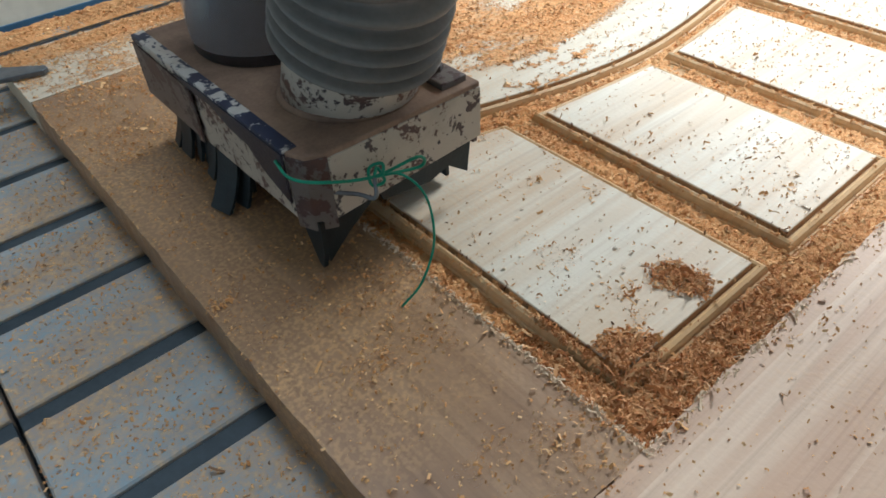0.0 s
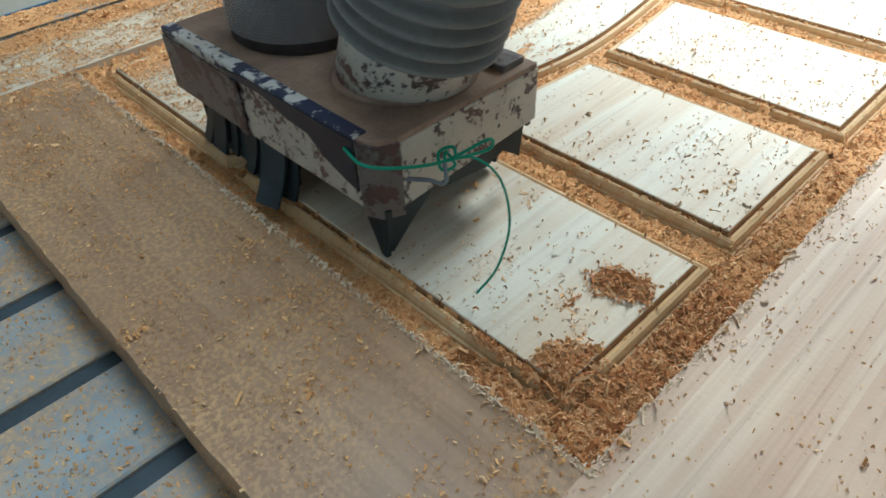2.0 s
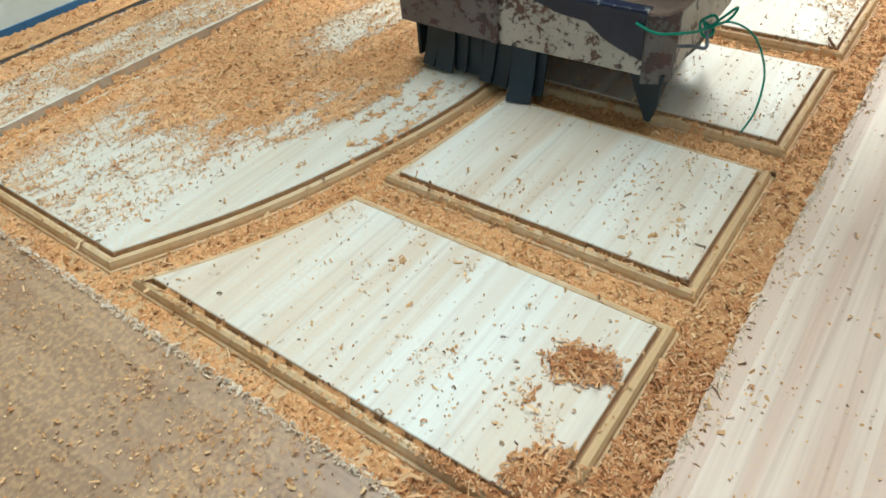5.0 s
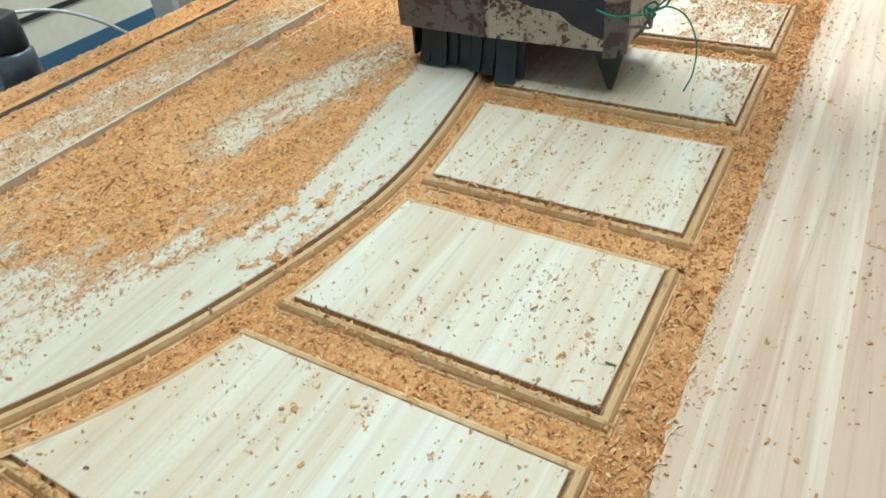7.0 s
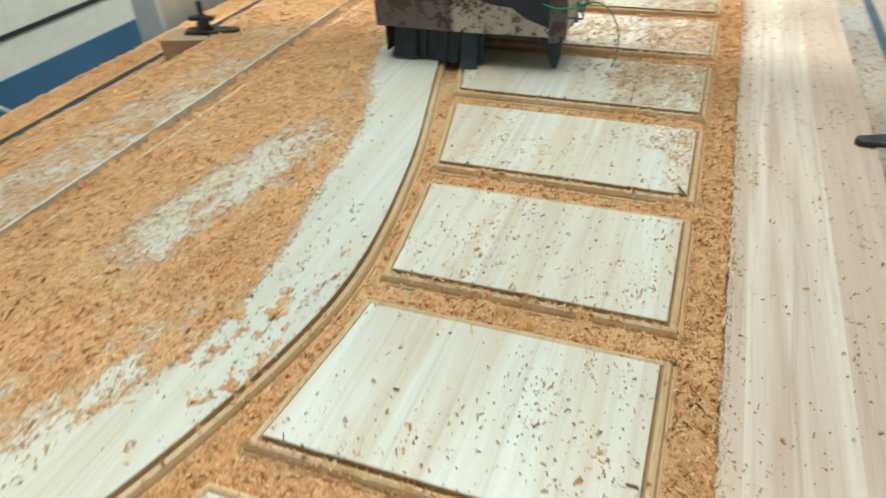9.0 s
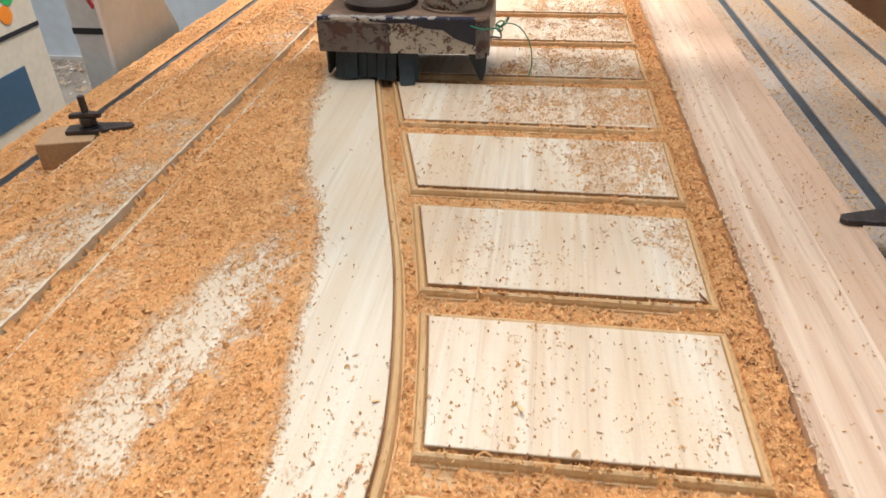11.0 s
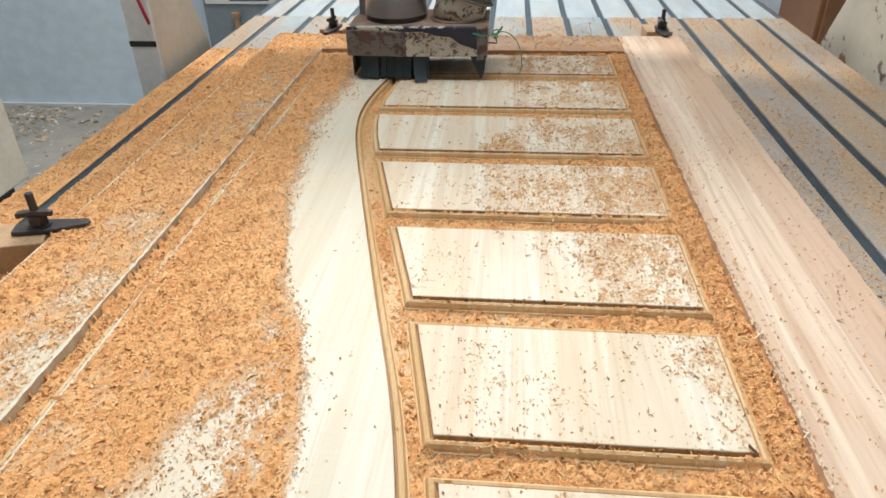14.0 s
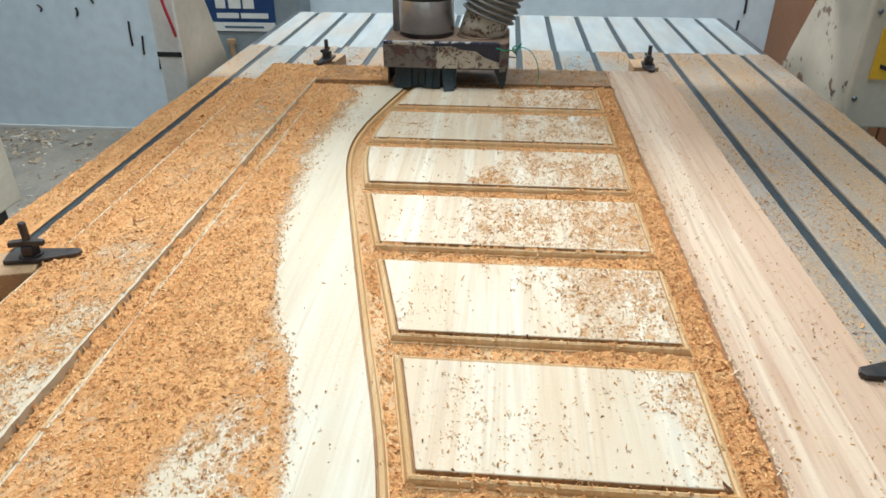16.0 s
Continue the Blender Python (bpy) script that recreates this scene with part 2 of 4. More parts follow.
def film_material():
    """Sawdust too thin to cover: grains with bare timber showing between them. The mesh says how thick it lies."""
    k = Nodes("thin_sawdust", 0.95)
    att = k.n("ShaderNodeAttribute")
    att.attribute_name = "thickness"
    speck = k.noise(k.coord((1, 0.7, 1)), 330, 3, 0.75)
    soft = k.noise(k.coord((1, 0.5, 1)), 60, 4, 0.6, 0.4)
    add = k.n("ShaderNodeMath")
    add.operation = "MULTIPLY_ADD"
    k.link(k.ramp(k.mix(0.35, speck, soft), [(0.36, 0.0), (0.64, 1.0)]), add.inputs[0])
    add.inputs[1].default_value = 0.42
    k.link(att.outputs["Fac"], add.inputs[2])
    alpha = k.ramp(add.outputs[0], [(0.56, 0.0), (0.94, 0.94)])
    k.link(alpha, k.b.inputs["Alpha"])
    c = k.mix(k.ramp(soft, [(0.35, 0.0), (0.65, 1.0)]), (0.66, 0.32, 0.115), (0.80, 0.50, 0.26))
    c = k.mix(k.ramp(speck, [(0.5, 0.0), (0.72, 0.7)]), c, (0.42, 0.19, 0.06))
    k.bump(speck, 0.5, 0.001)
    return k.done(c)


M_FILM = film_material()
M_CHIP_RED = chip_material("reddish_shaving", ((0.40, 0.15, 0.048), (0.54, 0.23, 0.075), (0.66, 0.33, 0.13), (0.80, 0.50, 0.25)))
M_CHIP_CRUMB = chip_material("brown_crumb", ((0.10, 0.045, 0.018), (0.17, 0.075, 0.03), (0.27, 0.13, 0.055), (0.45, 0.24, 0.10)))
M_DEBRIS = chip_material("floor_scrap", ((0.20, 0.14, 0.09), (0.42, 0.30, 0.19), (0.62, 0.52, 0.40), (0.80, 0.76, 0.70)))
M_FIBRE = plain("pale_torn_fibre", (0.76, 0.60, 0.42), (0.62, 0.44, 0.27), 60, 0.8, 0.0, 0.0, False)

# ---- mesh helpers ----


def mesh_object(name, bm, material, parent=None, label="", smooth=False):
    me = bpy.data.meshes.new(name)
    bm.normal_update()
    bm.to_mesh(me)
    bm.free()
    me.materials.append(material)
    if smooth:
        me.shade_smooth()
    ob = new(name, me)
    if parent is not None:
        ob.parent = parent
    return tagged(ob, label) if label else ob


def part(name, bm, material, parent, label="", smooth=False):
    return mesh_object(name, bm, material, parent, label, smooth)


def box(x0, y0, z0, x1, y1, z1, bevel=0.0, segs=2):
    bm = bmesh.new()
    bmesh.ops.create_cube(bm, size=1.0, matrix=Matrix.Translation(((x0 + x1) / 2, (y0 + y1) / 2, (z0 + z1) / 2)) @ Matrix.Diagonal((x1 - x0, y1 - y0, z1 - z0, 1)))
    if bevel:
        bmesh.ops.bevel(bm, geom=bm.edges[:], offset=bevel, segments=segs, affect="EDGES", profile=0.5)
    return bm


def prism(outline, z0, z1, bevel=0.0, axis="z"):
    """An outline in two dimensions, drawn out from z0 to z1 along the axis."""
    bm = bmesh.new()
    put = {"z": lambda u, v, w: (u, v, w), "x": lambda u, v, w: (w, u, v), "y": lambda u, v, w: (u, w, v)}[axis]
    a = [bm.verts.new(put(u, v, z0)) for u, v in outline]
    b = [bm.verts.new(put(u, v, z1)) for u, v in outline]
    bm.faces.new(a[::-1])
    bm.faces.new(b)
    for i in range(len(a)):
        j = (i + 1) % len(a)
        bm.faces.new((a[i], a[j], b[j], b[i]))
    bmesh.ops.recalc_face_normals(bm, faces=bm.faces[:])
    if bevel:
        bmesh.ops.bevel(bm, geom=bm.edges[:], offset=bevel, segments=2, affect="EDGES", profile=0.5)
    return bm


def lathe(profile, segs=40, matrix=None):
    """Rings of (radius, z), turned about z."""
    bm = bmesh.new()
    rings = [[bm.verts.new((r * math.cos(2 * math.pi * i / segs), r * math.sin(2 * math.pi * i / segs), z)) for i in range(segs)] for r, z in profile]
    for a, b in zip(rings, rings[1:]):
        for i in range(segs):
            j = (i + 1) % segs
            bm.faces.new((a[i], a[j], b[j], b[i]))
    bm.faces.new(rings[0][::-1])
    bm.faces.new(rings[-1])
    if matrix is not None:
        bm.transform(matrix)
    return bm


def tube(points, radii, segs=12, smooth_steps=0):
    """A round body along points, with a radius at each."""
    bm = bmesh.new()
    pts = [Vector(p) for p in points]
    rings = []
    side = None
    for i, p in enumerate(pts):
        d = (pts[min(i + 1, len(pts) - 1)] - pts[max(i - 1, 0)]).normalized()
        if side is None:
            side = d.orthogonal().normalized()
        side = (side - d * side.dot(d)).normalized()
        up = d.cross(side)
        r = radii[i] if isinstance(radii, (list, tuple)) else radii
        rings.append([bm.verts.new(p + r * (math.cos(2 * math.pi * k / segs) * side + math.sin(2 * math.pi * k / segs) * up)) for k in range(segs)])
    for a, b in zip(rings, rings[1:]):
        for k in range(segs):
            j = (k + 1) % segs
            bm.faces.new((a[k], a[j], b[j], b[k]))
    bm.faces.new(rings[0][::-1])
    bm.faces.new(rings[-1])
    return bm


def glide(points, steps):
    """Points along a smooth curve through the given ones."""
    p = [Vector(q) for q in points]
    p = [2 * p[0] - p[1]] + p + [2 * p[-1] - p[-2]]
    out = []
    for i in range(1, len(p) - 2):
        for s in range(steps):
            t = s / steps
            out.append(0.5 * (2 * p[i] + (p[i + 1] - p[i - 1]) * t + (2 * p[i - 1] - 5 * p[i] + 4 * p[i + 1] - p[i + 2]) * t * t + (3 * p[i] - p[i - 1] - 3 * p[i + 1] + p[i + 2]) * t ** 3))
    return out + [p[-2]]


def inset(outline, d):
    """The outline (counter-clockwise) drawn in by d, with mitred corners."""
    out = []
    n = len(outline)
    for i in range(n):
        p, a, b = (Vector(outline[k % n]) for k in (i, i - 1, i + 1))
        u, v = (p - a).normalized(), (b - p).normalized()
        nu, nv = Vector((-u.y, u.x)), Vector((-v.y, v.x))
        m = (nu + nv).normalized()
        out.append(tuple(p + m * (d / max(0.35, m.dot(nu)))))
    return out


def empty_thing(name, label, category, group=""):
    return tagged(new(name), label, category, group)


# ---- setting ----
FLOOR, BED = -0.80, -0.04
tagged(mesh_object("floor", box(-6, -4, FLOOR - 0.1, 5, 3.9, FLOOR), M_CONCRETE), "dusty grey concrete workshop floor", "floor", kind="structure")


def cut_slab(x0, a0, x1, a1, holes, put):
    """A slab in two dimensions with rectangular holes; put() makes the matrix of each piece."""
    bm = bmesh.new()
    xs = sorted({x0, x1, *(h[0] for h in holes), *(h[2] for h in holes)})
    ys = sorted({a0, a1, *(h[1] for h in holes), *(h[3] for h in holes)})
    for xa, xb in zip(xs, xs[1:]):
        for ya, yb in zip(ys, ys[1:]):
            if not any(h[0] <= xa and xb <= h[2] and h[1] <= ya and yb <= h[3] for h in holes):
                bmesh.ops.create_cube(bm, size=1.0, matrix=put((xa + xb) / 2, (ya + yb) / 2, xb - xa, yb - ya))
    return bm


def end_wall():
    wall = cut_slab(-6, FLOOR, 5, 3.2, [(-1.5, 2.0, -0.3, 2.8)], lambda u, v, du, dv: Matrix.Translation((u, 3.81, v)) @ Matrix.Diagonal((du, 0.18, dv, 1)))
    tagged(mesh_object("wall_north", wall, M_WALL), "bluish white painted workshop wall", "wall", kind="structure")
    w = tagged(empty_thing("window_1", "plain white framed window high in the end wall", "window"), kind="structure")
    for x0, z0, x1, z1 in ((-1.5, 2.0, -1.455, 2.8), (-0.345, 2.0, -0.3, 2.8), (-1.454, 2.0, -0.346, 2.045), (-1.454, 2.755, -0.346, 2.8)):
        part("window_frame", box(x0 + 0.001, 3.76, z0 + 0.001, x1 - 0.001, 3.82, z1 - 0.001, 0.003), M_WHITE, w)


end_wall()
tagged(mesh_object("wall_south", box(-6, -4.2, FLOOR, 5, -4.0, 3.2), M_WALL), "bluish white painted workshop wall", "wall", kind="structure")
tagged(mesh_object("wall_west", box(-6.2, -4.2, FLOOR, -6, 3.9, 3.2), M_WALL), "bluish white painted workshop wall", "wall", kind="structure")
tagged(mesh_object("wall_east", box(5, -4.2, FLOOR, 5.2, 3.9, 3.2), M_WALL), "bluish white painted workshop wall", "wall", kind="structure")


def ceiling():
    """A plain ceiling with an opening cut through it for the added fill lamp."""
    return cut_slab(-6.2, -4.2, 5.2, 3.9, [(-1.7, 0.3, 1.1, 2.7)], lambda u, v, du, dv: Matrix.Translation((u, v, 3.25)) @ Matrix.Diagonal((du, dv, 0.1, 1)))


tagged(mesh_object("ceiling", ceiling(), M_WHITE), "white workshop ceiling with an opening added for fill light", "ceiling", kind="structure")

# ---- machine bed ----
PITCH, SLOT0, SLOT_W = 0.1065, 0.045, 0.017
BED_X0, BED_X1 = -0.985, 0.545


def machine_bed():
    bed = empty_thing("router_table", "long grey slotted router table strewn with sawdust", "machine table")
    slots = [SLOT0 + PITCH * k for k in range(-9, 5)]
    edges = [BED_X0] + slots + [BED_X1]
    for y0, y1, z, mat in ((-0.9, -0.107, BED, M_SLAT), (-0.103, 2.466, BED, M_SLAT), (2.470, 3.04, BED - 0.012, M_SLAT_FAR)):
        for i, (a, b) in enumerate(zip(edges, edges[1:])):
            x0 = a + (SLOT_W / 2 if i else 0)
            x1 = b - (SLOT_W / 2 if i < len(edges) - 2 else 0)
            part("slat", box(x0, y0, z - 0.018, x1, y1, z, 0.0015, 1), M_SLAT_DUSTY if mat is M_SLAT and (x0 > 0.1 or y0 > 0) and y1 > 0 and x0 > -0.05 else mat, bed)
    for y0, y1, z in ((-0.9, -0.107, BED), (-0.103, 2.466, BED), (2.470, 3.04, BED - 0.012)):
        for q in slots:
            part("slot_rail", box(q - SLOT_W / 2 + 0.0003, y0, z - 0.0165, q + SLOT_W / 2 - 0.0003, y1, z - 0.004), M_SLOT, bed, "dark blue-grey metal slot")
    part("bed_plate", box(BED_X0 + 0.004, -0.9, BED - 0.075, BED_X1 - 0.004, 3.04, BED - 0.031), M_SLOT, bed, "dark metal plate under the slots")
    part("side_rail", box(BED_X0 - 0.02, -0.9, BED - 0.20, BED_X0 + 0.003, 3.04, BED - 0.012, 0.003), M_GREYSTEEL, bed)
    part("side_rail", box(BED_X1 - 0.003, -0.9, BED - 0.20, BED_X1 + 0.02, 3.04, BED - 0.012, 0.003), M_GREYSTEEL, bed)
    for x in (-0.9, 0.4):
        for y in (-0.6, 1.2, 2.7):
            part("leg", box(x, y, FLOOR, x + 0.09, y + 0.09, BED - 0.07, 0.004), M_CREAM, bed)
    return bed


machine_bed()

# ---- the carved door ----
DX0, DX1, DY0, DY1 = -0.798, 0.181, 0.033, 2.106
FX0, FX1, FY0, FY1 = -0.657, 0.037, 0.174, 1.976
CUT = -0.012


def smooth_interp(table):
    ys, xs = [r[0] for r in table], [r[1] for r in table]

    def f(y):
        return sum(np.interp(np.asarray(y) + d, ys, xs) for d in (-0.045, -0.03, -0.015, 0, 0.015, 0.03, 0.045)) / 7
    return f


big_right = smooth_interp([(0.10, -0.432), (0.21, -0.372), (0.26, -0.344), (0.32, -0.318), (0.387, -0.299), (0.45, -0.283), (0.51, -0.272), (0.58, -0.266), (0.66, -0.272),
                           (0.77, -0.290), (0.85, -0.306), (0.98, -0.341), (1.17, -0.390), (1.38, -0.443), (1.48, -0.466), (1.58, -0.477), (1.69, -0.469), (1.83, -0.444), (2.0, -0.41)])
rung_left = smooth_interp([(0.1, -0.42), (0.21, -0.346), (0.28, -0.302), (0.365, -0.276), (0.405, -0.270), (0.56, -0.256), (0.6, -0.257), (0.74, -0.275), (0.80, -0.285),
                           (1.0, -0.328), (1.2, -0.382), (1.4, -0.434), (1.5, -0.456), (1.59, -0.464), (1.78, -0.450), (2.0, -0.41)])


def bands(outline, steps, filled):
    bm = bmesh.new()
    loops = [[bm.verts.new((x, y, z)) for x, y in inset(outline, d)] for d, z in steps]
    for a, b in zip(loops, loops[1:]):
        for i in range(len(a)):
            j = (i + 1) % len(a)
            bm.faces.new((a[i], a[j], b[j], b[i]))
    if filled:
        bm.faces.new(loops[-1])
    return bm


def raised_panel(name, outline, material, door, label=""):
    """A raised field, with a bead and a fine quirk routed round its edge."""
    field = part(name, bands(outline, [(0.0120, -0.0012), (0.0122, -0.0004), (0.0128, 0.0)], True), material, door, label)
    part("moulding", bands(outline, [(0.0, CUT - 0.004), (0.0, CUT), (0.0006, -0.0102), (0.0022, -0.0096), (0.0028, -0.0068), (0.0044, -0.0034), (0.0068, -0.0022), (0.0090, -0.0032), (0.0104, -0.0058)], False), M_MOULD, field, "dusty routed bead")
    # this narrow band is coloured dark for the shade in the groove
    part("quirk", bands(outline, [(0.0104, -0.0058), (0.0107, -0.0066), (0.0114, -0.0066), (0.0120, -0.0012)], False), M_QUIRK, field, "brown routed groove with its shade put into the colour")


def ragged_box(x0, y0, x1, y1, z0, z1, rng, step=0.012, amount=0.0008):
    """A board whose edges are slightly torn by the cutter."""
    pts = []
    for (ax, ay), (bx, by) in (((x0, y0), (x1, y0)), ((x1, y0), (x1, y1)), ((x1, y1), (x0, y1)), ((x0, y1), (x0, y0))):
        n = max(1, int(math.hypot(bx - ax, by - ay) / step))
        for i in range(n):
            j = rng.uniform(-amount, amount) if i else 0
            pts.append((ax + (bx - ax) * i / n + (j if ax == bx else 0), ay + (by - ay) * i / n + (j if ay == by else 0)))
    return prism(pts, z0, z1)


def carved_door():
    rng = random.Random(3)
    door = empty_thing("wooden_door", "pale timber door with routed raised panels, lying clamped on the router table", "door")
    part("back_board", box(FX0 + 0.001, FY0 + 0.001, -0.0385, FX1 - 0.001, FY1 - 0.001, CUT), M_FLOORCUT, door, "routed channel floor of orange-brown wood")
    part("stile", ragged_box(DX0, DY0, FX0, DY1, -0.04, 0, rng), M_BIG, door, "pale stile dusted with sawdust")
    part("stile", ragged_box(FX1, DY0, DX1, DY1, -0.04, 0, rng), M_STILE, door, "pinkish brown plain stile")
    part("rail", ragged_box(FX0 + 0.0006, DY0 + 0.001, FX1 - 0.0006, FY0, -0.04, -0.0006, rng), M_RAIL, door, "darker brown plain rail")
    part("rail", ragged_box(FX0 + 0.0006, FY1, FX1 - 0.0006, DY1 - 0.001, -0.04, -0.0006, rng), M_RAIL, door, "darker brown plain rail")
    ys = np.linspace(0.197, 1.948, 90)
    right = [(big_right(y), y) for y in ys]
    raised_panel("large_panel", [(-0.636, 0.197)] + right + [(-0.636, 1.948)], M_BIG, door, "tall panel with a wavy edge, covered in sawdust")
    for k in range(1, 10):
        y0, y1 = 0.2 * k - 0.004, min(0.2 * k + 0.170, 1.948)
        left = [(rung_left(y), y) for y in np.linspace(y1, y0, 14)]
        raised_panel("panel", [(0.005, y0), (0.005, y1)] + left, M_PANEL, door)
    return door


carved_door()

# ---- clamps ----


def clamp_bolt(parent, x, y, z, h):
    part("bolt", lathe([(0.005, z), (0.005, z + h), (0.004, z + h + 0.001)], 16, Matrix.Translation((x, y, 0))), M_DARKSTEEL, parent)
    part("nut", lathe([(0.0115, z + 0.008), (0.012, z + 0.010), (0.012, z + 0.020), (0.011, z + 0.0215)], 6, Matrix.Translation((x, y, 0))), M_DARKSTEEL, parent)
    part("washer", lathe([(0.0145, z + 0.0055), (0.0145, z + 0.008)], 20, Matrix.Translation((x, y, 0))), M_DARKSTEEL, parent)


def clamp(x, y, angle, block, strap, steel, bolt_h=0.055):
    """A strap clamp. Local x points at the door; the strap's toe lies on it."""
    c = empty_thing("strap_clamp", "steel strap clamp with a bolt and nut on a wooden block" if block else "dark steel clamp strap reaching over the door edge", "clamp", "clamps round the door")
    if block:
        part("block", box(-0.098, -0.036, BED, -0.020, 0.026, 0.001, 0.002), M_BLOCK, c, "sawn wooden packing block")
    z = 0.0015
    l0 = -strap
    part("strap", prism([(l0, -0.012), (-0.02, -0.016), (0.028, -0.007), (0.032, 0.0), (0.028, 0.007), (-0.02, 0.016), (l0, 0.012)], z, z + 0.006, 0.001), steel, c)
    bx = -0.03 if block else l0 + 0.02
    clamp_bolt(c, bx, 0, z, bolt_h)
    if block:
        part("wing", prism([(bx - 0.022, -0.008), (bx - 0.004, -0.006), (bx + 0.02, -0.010), (bx + 0.023, -0.004), (bx + 0.005, 0.006), (bx - 0.02, 0.002)], z + 0.0215, z + 0.029, 0.0015), M_DARKSTEEL, c)
    else:
        part("stud", box(bx - 0.006, -0.006, BED, bx + 0.006, 0.006, z, 0.001), M_DARKSTEEL, c)
    c.matrix_world = pose(x, y, 0, 0, 0, angle)
    return c


clamp(-0.790, 1.128, 16, True, 0.062, M_DARKSTEEL, 0.052)
clamp(0.148, 2.122, 270, True, 0.06, M_DARKSTEEL, 0.05)
clamp(-0.672, 2.122, 262, True, 0.06, M_DARKSTEEL, 0.05)
clamp(0.19, 0.972, 190, False, 0.16, M_DARKSTEEL)
clamp(-0.727, 0.043, 62, False, 0.13, M_GREYSTEEL)

# ---- the router head ----
HW, HD, HB, HT = 0.277, 0.158, 0.049, 0.104


def router_head():
    """Origin: the front left corner of the hood, at the door's surface."""
    rng = random.Random(8)
    head = empty_thing("spindle_router", "worn router spindle with chipped dust hood, rubber flaps, grey hose", "router head")
    c = 0.020
    plan = [(0, 0.0), (HW - c, 0.0), (HW - 0.006, 0.006), (HW, c), (HW, HD), (0, HD)]
    part("top_plate", prism(plan, HT - 0.006, HT, 0.0012), M_TOPPLATE, head, "brown dusty top plate")
    w = 0.004
    part("front_skirt", prism([(0.0, HB), (0.105, HB - 0.002), (0.11, HB - 0.002), (HW - c, HB), (HW - c, HT - 0.004), (0.0, HT - 0.004)], -0.001, w, 0.0008, "y"), M_CREAM_WORN, head, "front skirt of chipped cream and brown paint")
    part("front_patch", prism([(-0.001, HB), (0.112, HB - 0.001), (0.112, HT - 0.010), (-0.001, HT - 0.006)], -0.0026, -0.0012, 0.0, "y"), M_FACE_WORN, head, "greyish brown worn half of the front")
    part("seam", box(0.108, -0.005, HB - 0.001, 0.117, -0.0028, HT - 0.008, 0.001), M_FACE_WORN, head)
    part("navy_tape", prism([(0.085, HT - 0.005), (0.12, HT - 0.008), (0.15, HT - 0.007), (0.18, HT - 0.015), (0.205, HT - 0.017), (0.222, HB + 0.026), (0.235, HB + 0.021), (HW - c, HB + 0.014), (HW - c, HT - 0.001), (0.13, HT - 0.001)], -0.0032, -0.0014, 0.0, "y"), M_NAVY, head, "torn dark navy tape along the front edge")
    part("edge_strip", box(0.0, -0.002, HT - 0.005, HW - c, 0.010, HT + 0.0012, 0.001), M_EDGE, head, "torn navy and white tape along the top edge")
    part("corner_skirt", prism([(HW - c, -0.001), (HW - 0.006, 0.005), (HW + 0.001, c), (HW - 0.004, c), (HW - 0.009, 0.009), (HW - c, 0.004)], HB - 0.008, HT - 0.003, 0.0008), M_FACE_WORN, head, "rusty dark corner of the skirt")
    part("side_skirt", prism([(c, HB), (HD, HB + 0.008), (HD, HT - 0.004), (c, HT - 0.004)], HW - w, HW + 0.001, 0.0008, "x"), M_CREAM_WORN, head, "chipped cream side skirt")
    part("side_skirt", prism([(0.004, HB), (HD, HB), (HD, HT - 0.004), (0.004, HT - 0.004)], -0.001, w, 0.0008, "x"), M_FACE_WORN, head)
    part("back_skirt", box(w, HD - w, HB, HW - w, HD + 0.001, HT - 0.004, 0.0008), M_FACE_WORN, head)

    def flap(x, y, width, length, bend, turn):
        bm = bmesh.new()
        rows = []
        for i in range(7):
            t = i / 6
            rows.append([bm.verts.new((u, -bend * t * t + d, HB + 0.006 - length * t)) for u, d in ((-width / 2, 0), (width / 2, 0), (width / 2, 0.0032), (-width / 2, 0.0032))])
        for a, b in zip(rows, rows[1:]):
            for i in range(4):
                j = (i + 1) % 4
                bm.faces.new((a[i], a[j], b[j], b[i]))
        bm.faces.new(rows[0])
        bm.faces.new(rows[-1][::-1])
        bmesh.ops.recalc_face_normals(bm, faces=bm.faces[:])
        bm.transform(pose(x, y, 0, 0, 0, turn))
        part("flap", bm, M_RUBBER, head, smooth=False)

    x = 0.022
    while x < 0.150:
        wd = rng.uniform(0.014, 0.022)
        if not 0.118 < x < 0.126:
            flap(x + wd / 2, 0.006 + rng.uniform(0, 0.004), wd, rng.uniform(0.050, 0.0535), rng.uniform(0.004, 0.016), rng.uniform(-12, 12))
        x += wd * rng.uniform(0.9, 1.1)
    for k in range(6):
        flap(0.034 + 0.021 * k, 0.014 + rng.uniform(0, 0.003), 0.022, rng.uniform(0.048, 0.0525), rng.uniform(0.0, 0.006), rng.uniform(-6, 6))
    flap(0.142, 0.002, 0.024, 0.0535, 0.022, 14)
    part("back_curtain", box(0.008, HD - 0.012, 0.006, HW - 0.03, HD - 0.008, HB + 0.01, 0.001), M_RUBBER, head)
    part("side_curtain", box(0.005, 0.012, 0.006, 0.009, HD - 0.012, HB + 0.01, 0.001), M_RUBBER, head)
    part("corner_flap", prism([(HW - 0.034, HB), (HW - 0.014, 0.004), (HW - 0.009, 0.003), (HW - 0.004, 0.02), (HW - 0.002, HB)], 0.006, 0.010, 0.0, "y"), M_RUBBER, head, "torn pointed rubber flap")
    part("corner_flap", prism([(0.01, HB), (0.012, 0.006), (0.03, 0.022), (0.06, HB - 0.004), (0.06, HB)], HW - 0.012, HW - 0.008, 0.0, "x"), M_RUBBER, head, "torn rubber flap")
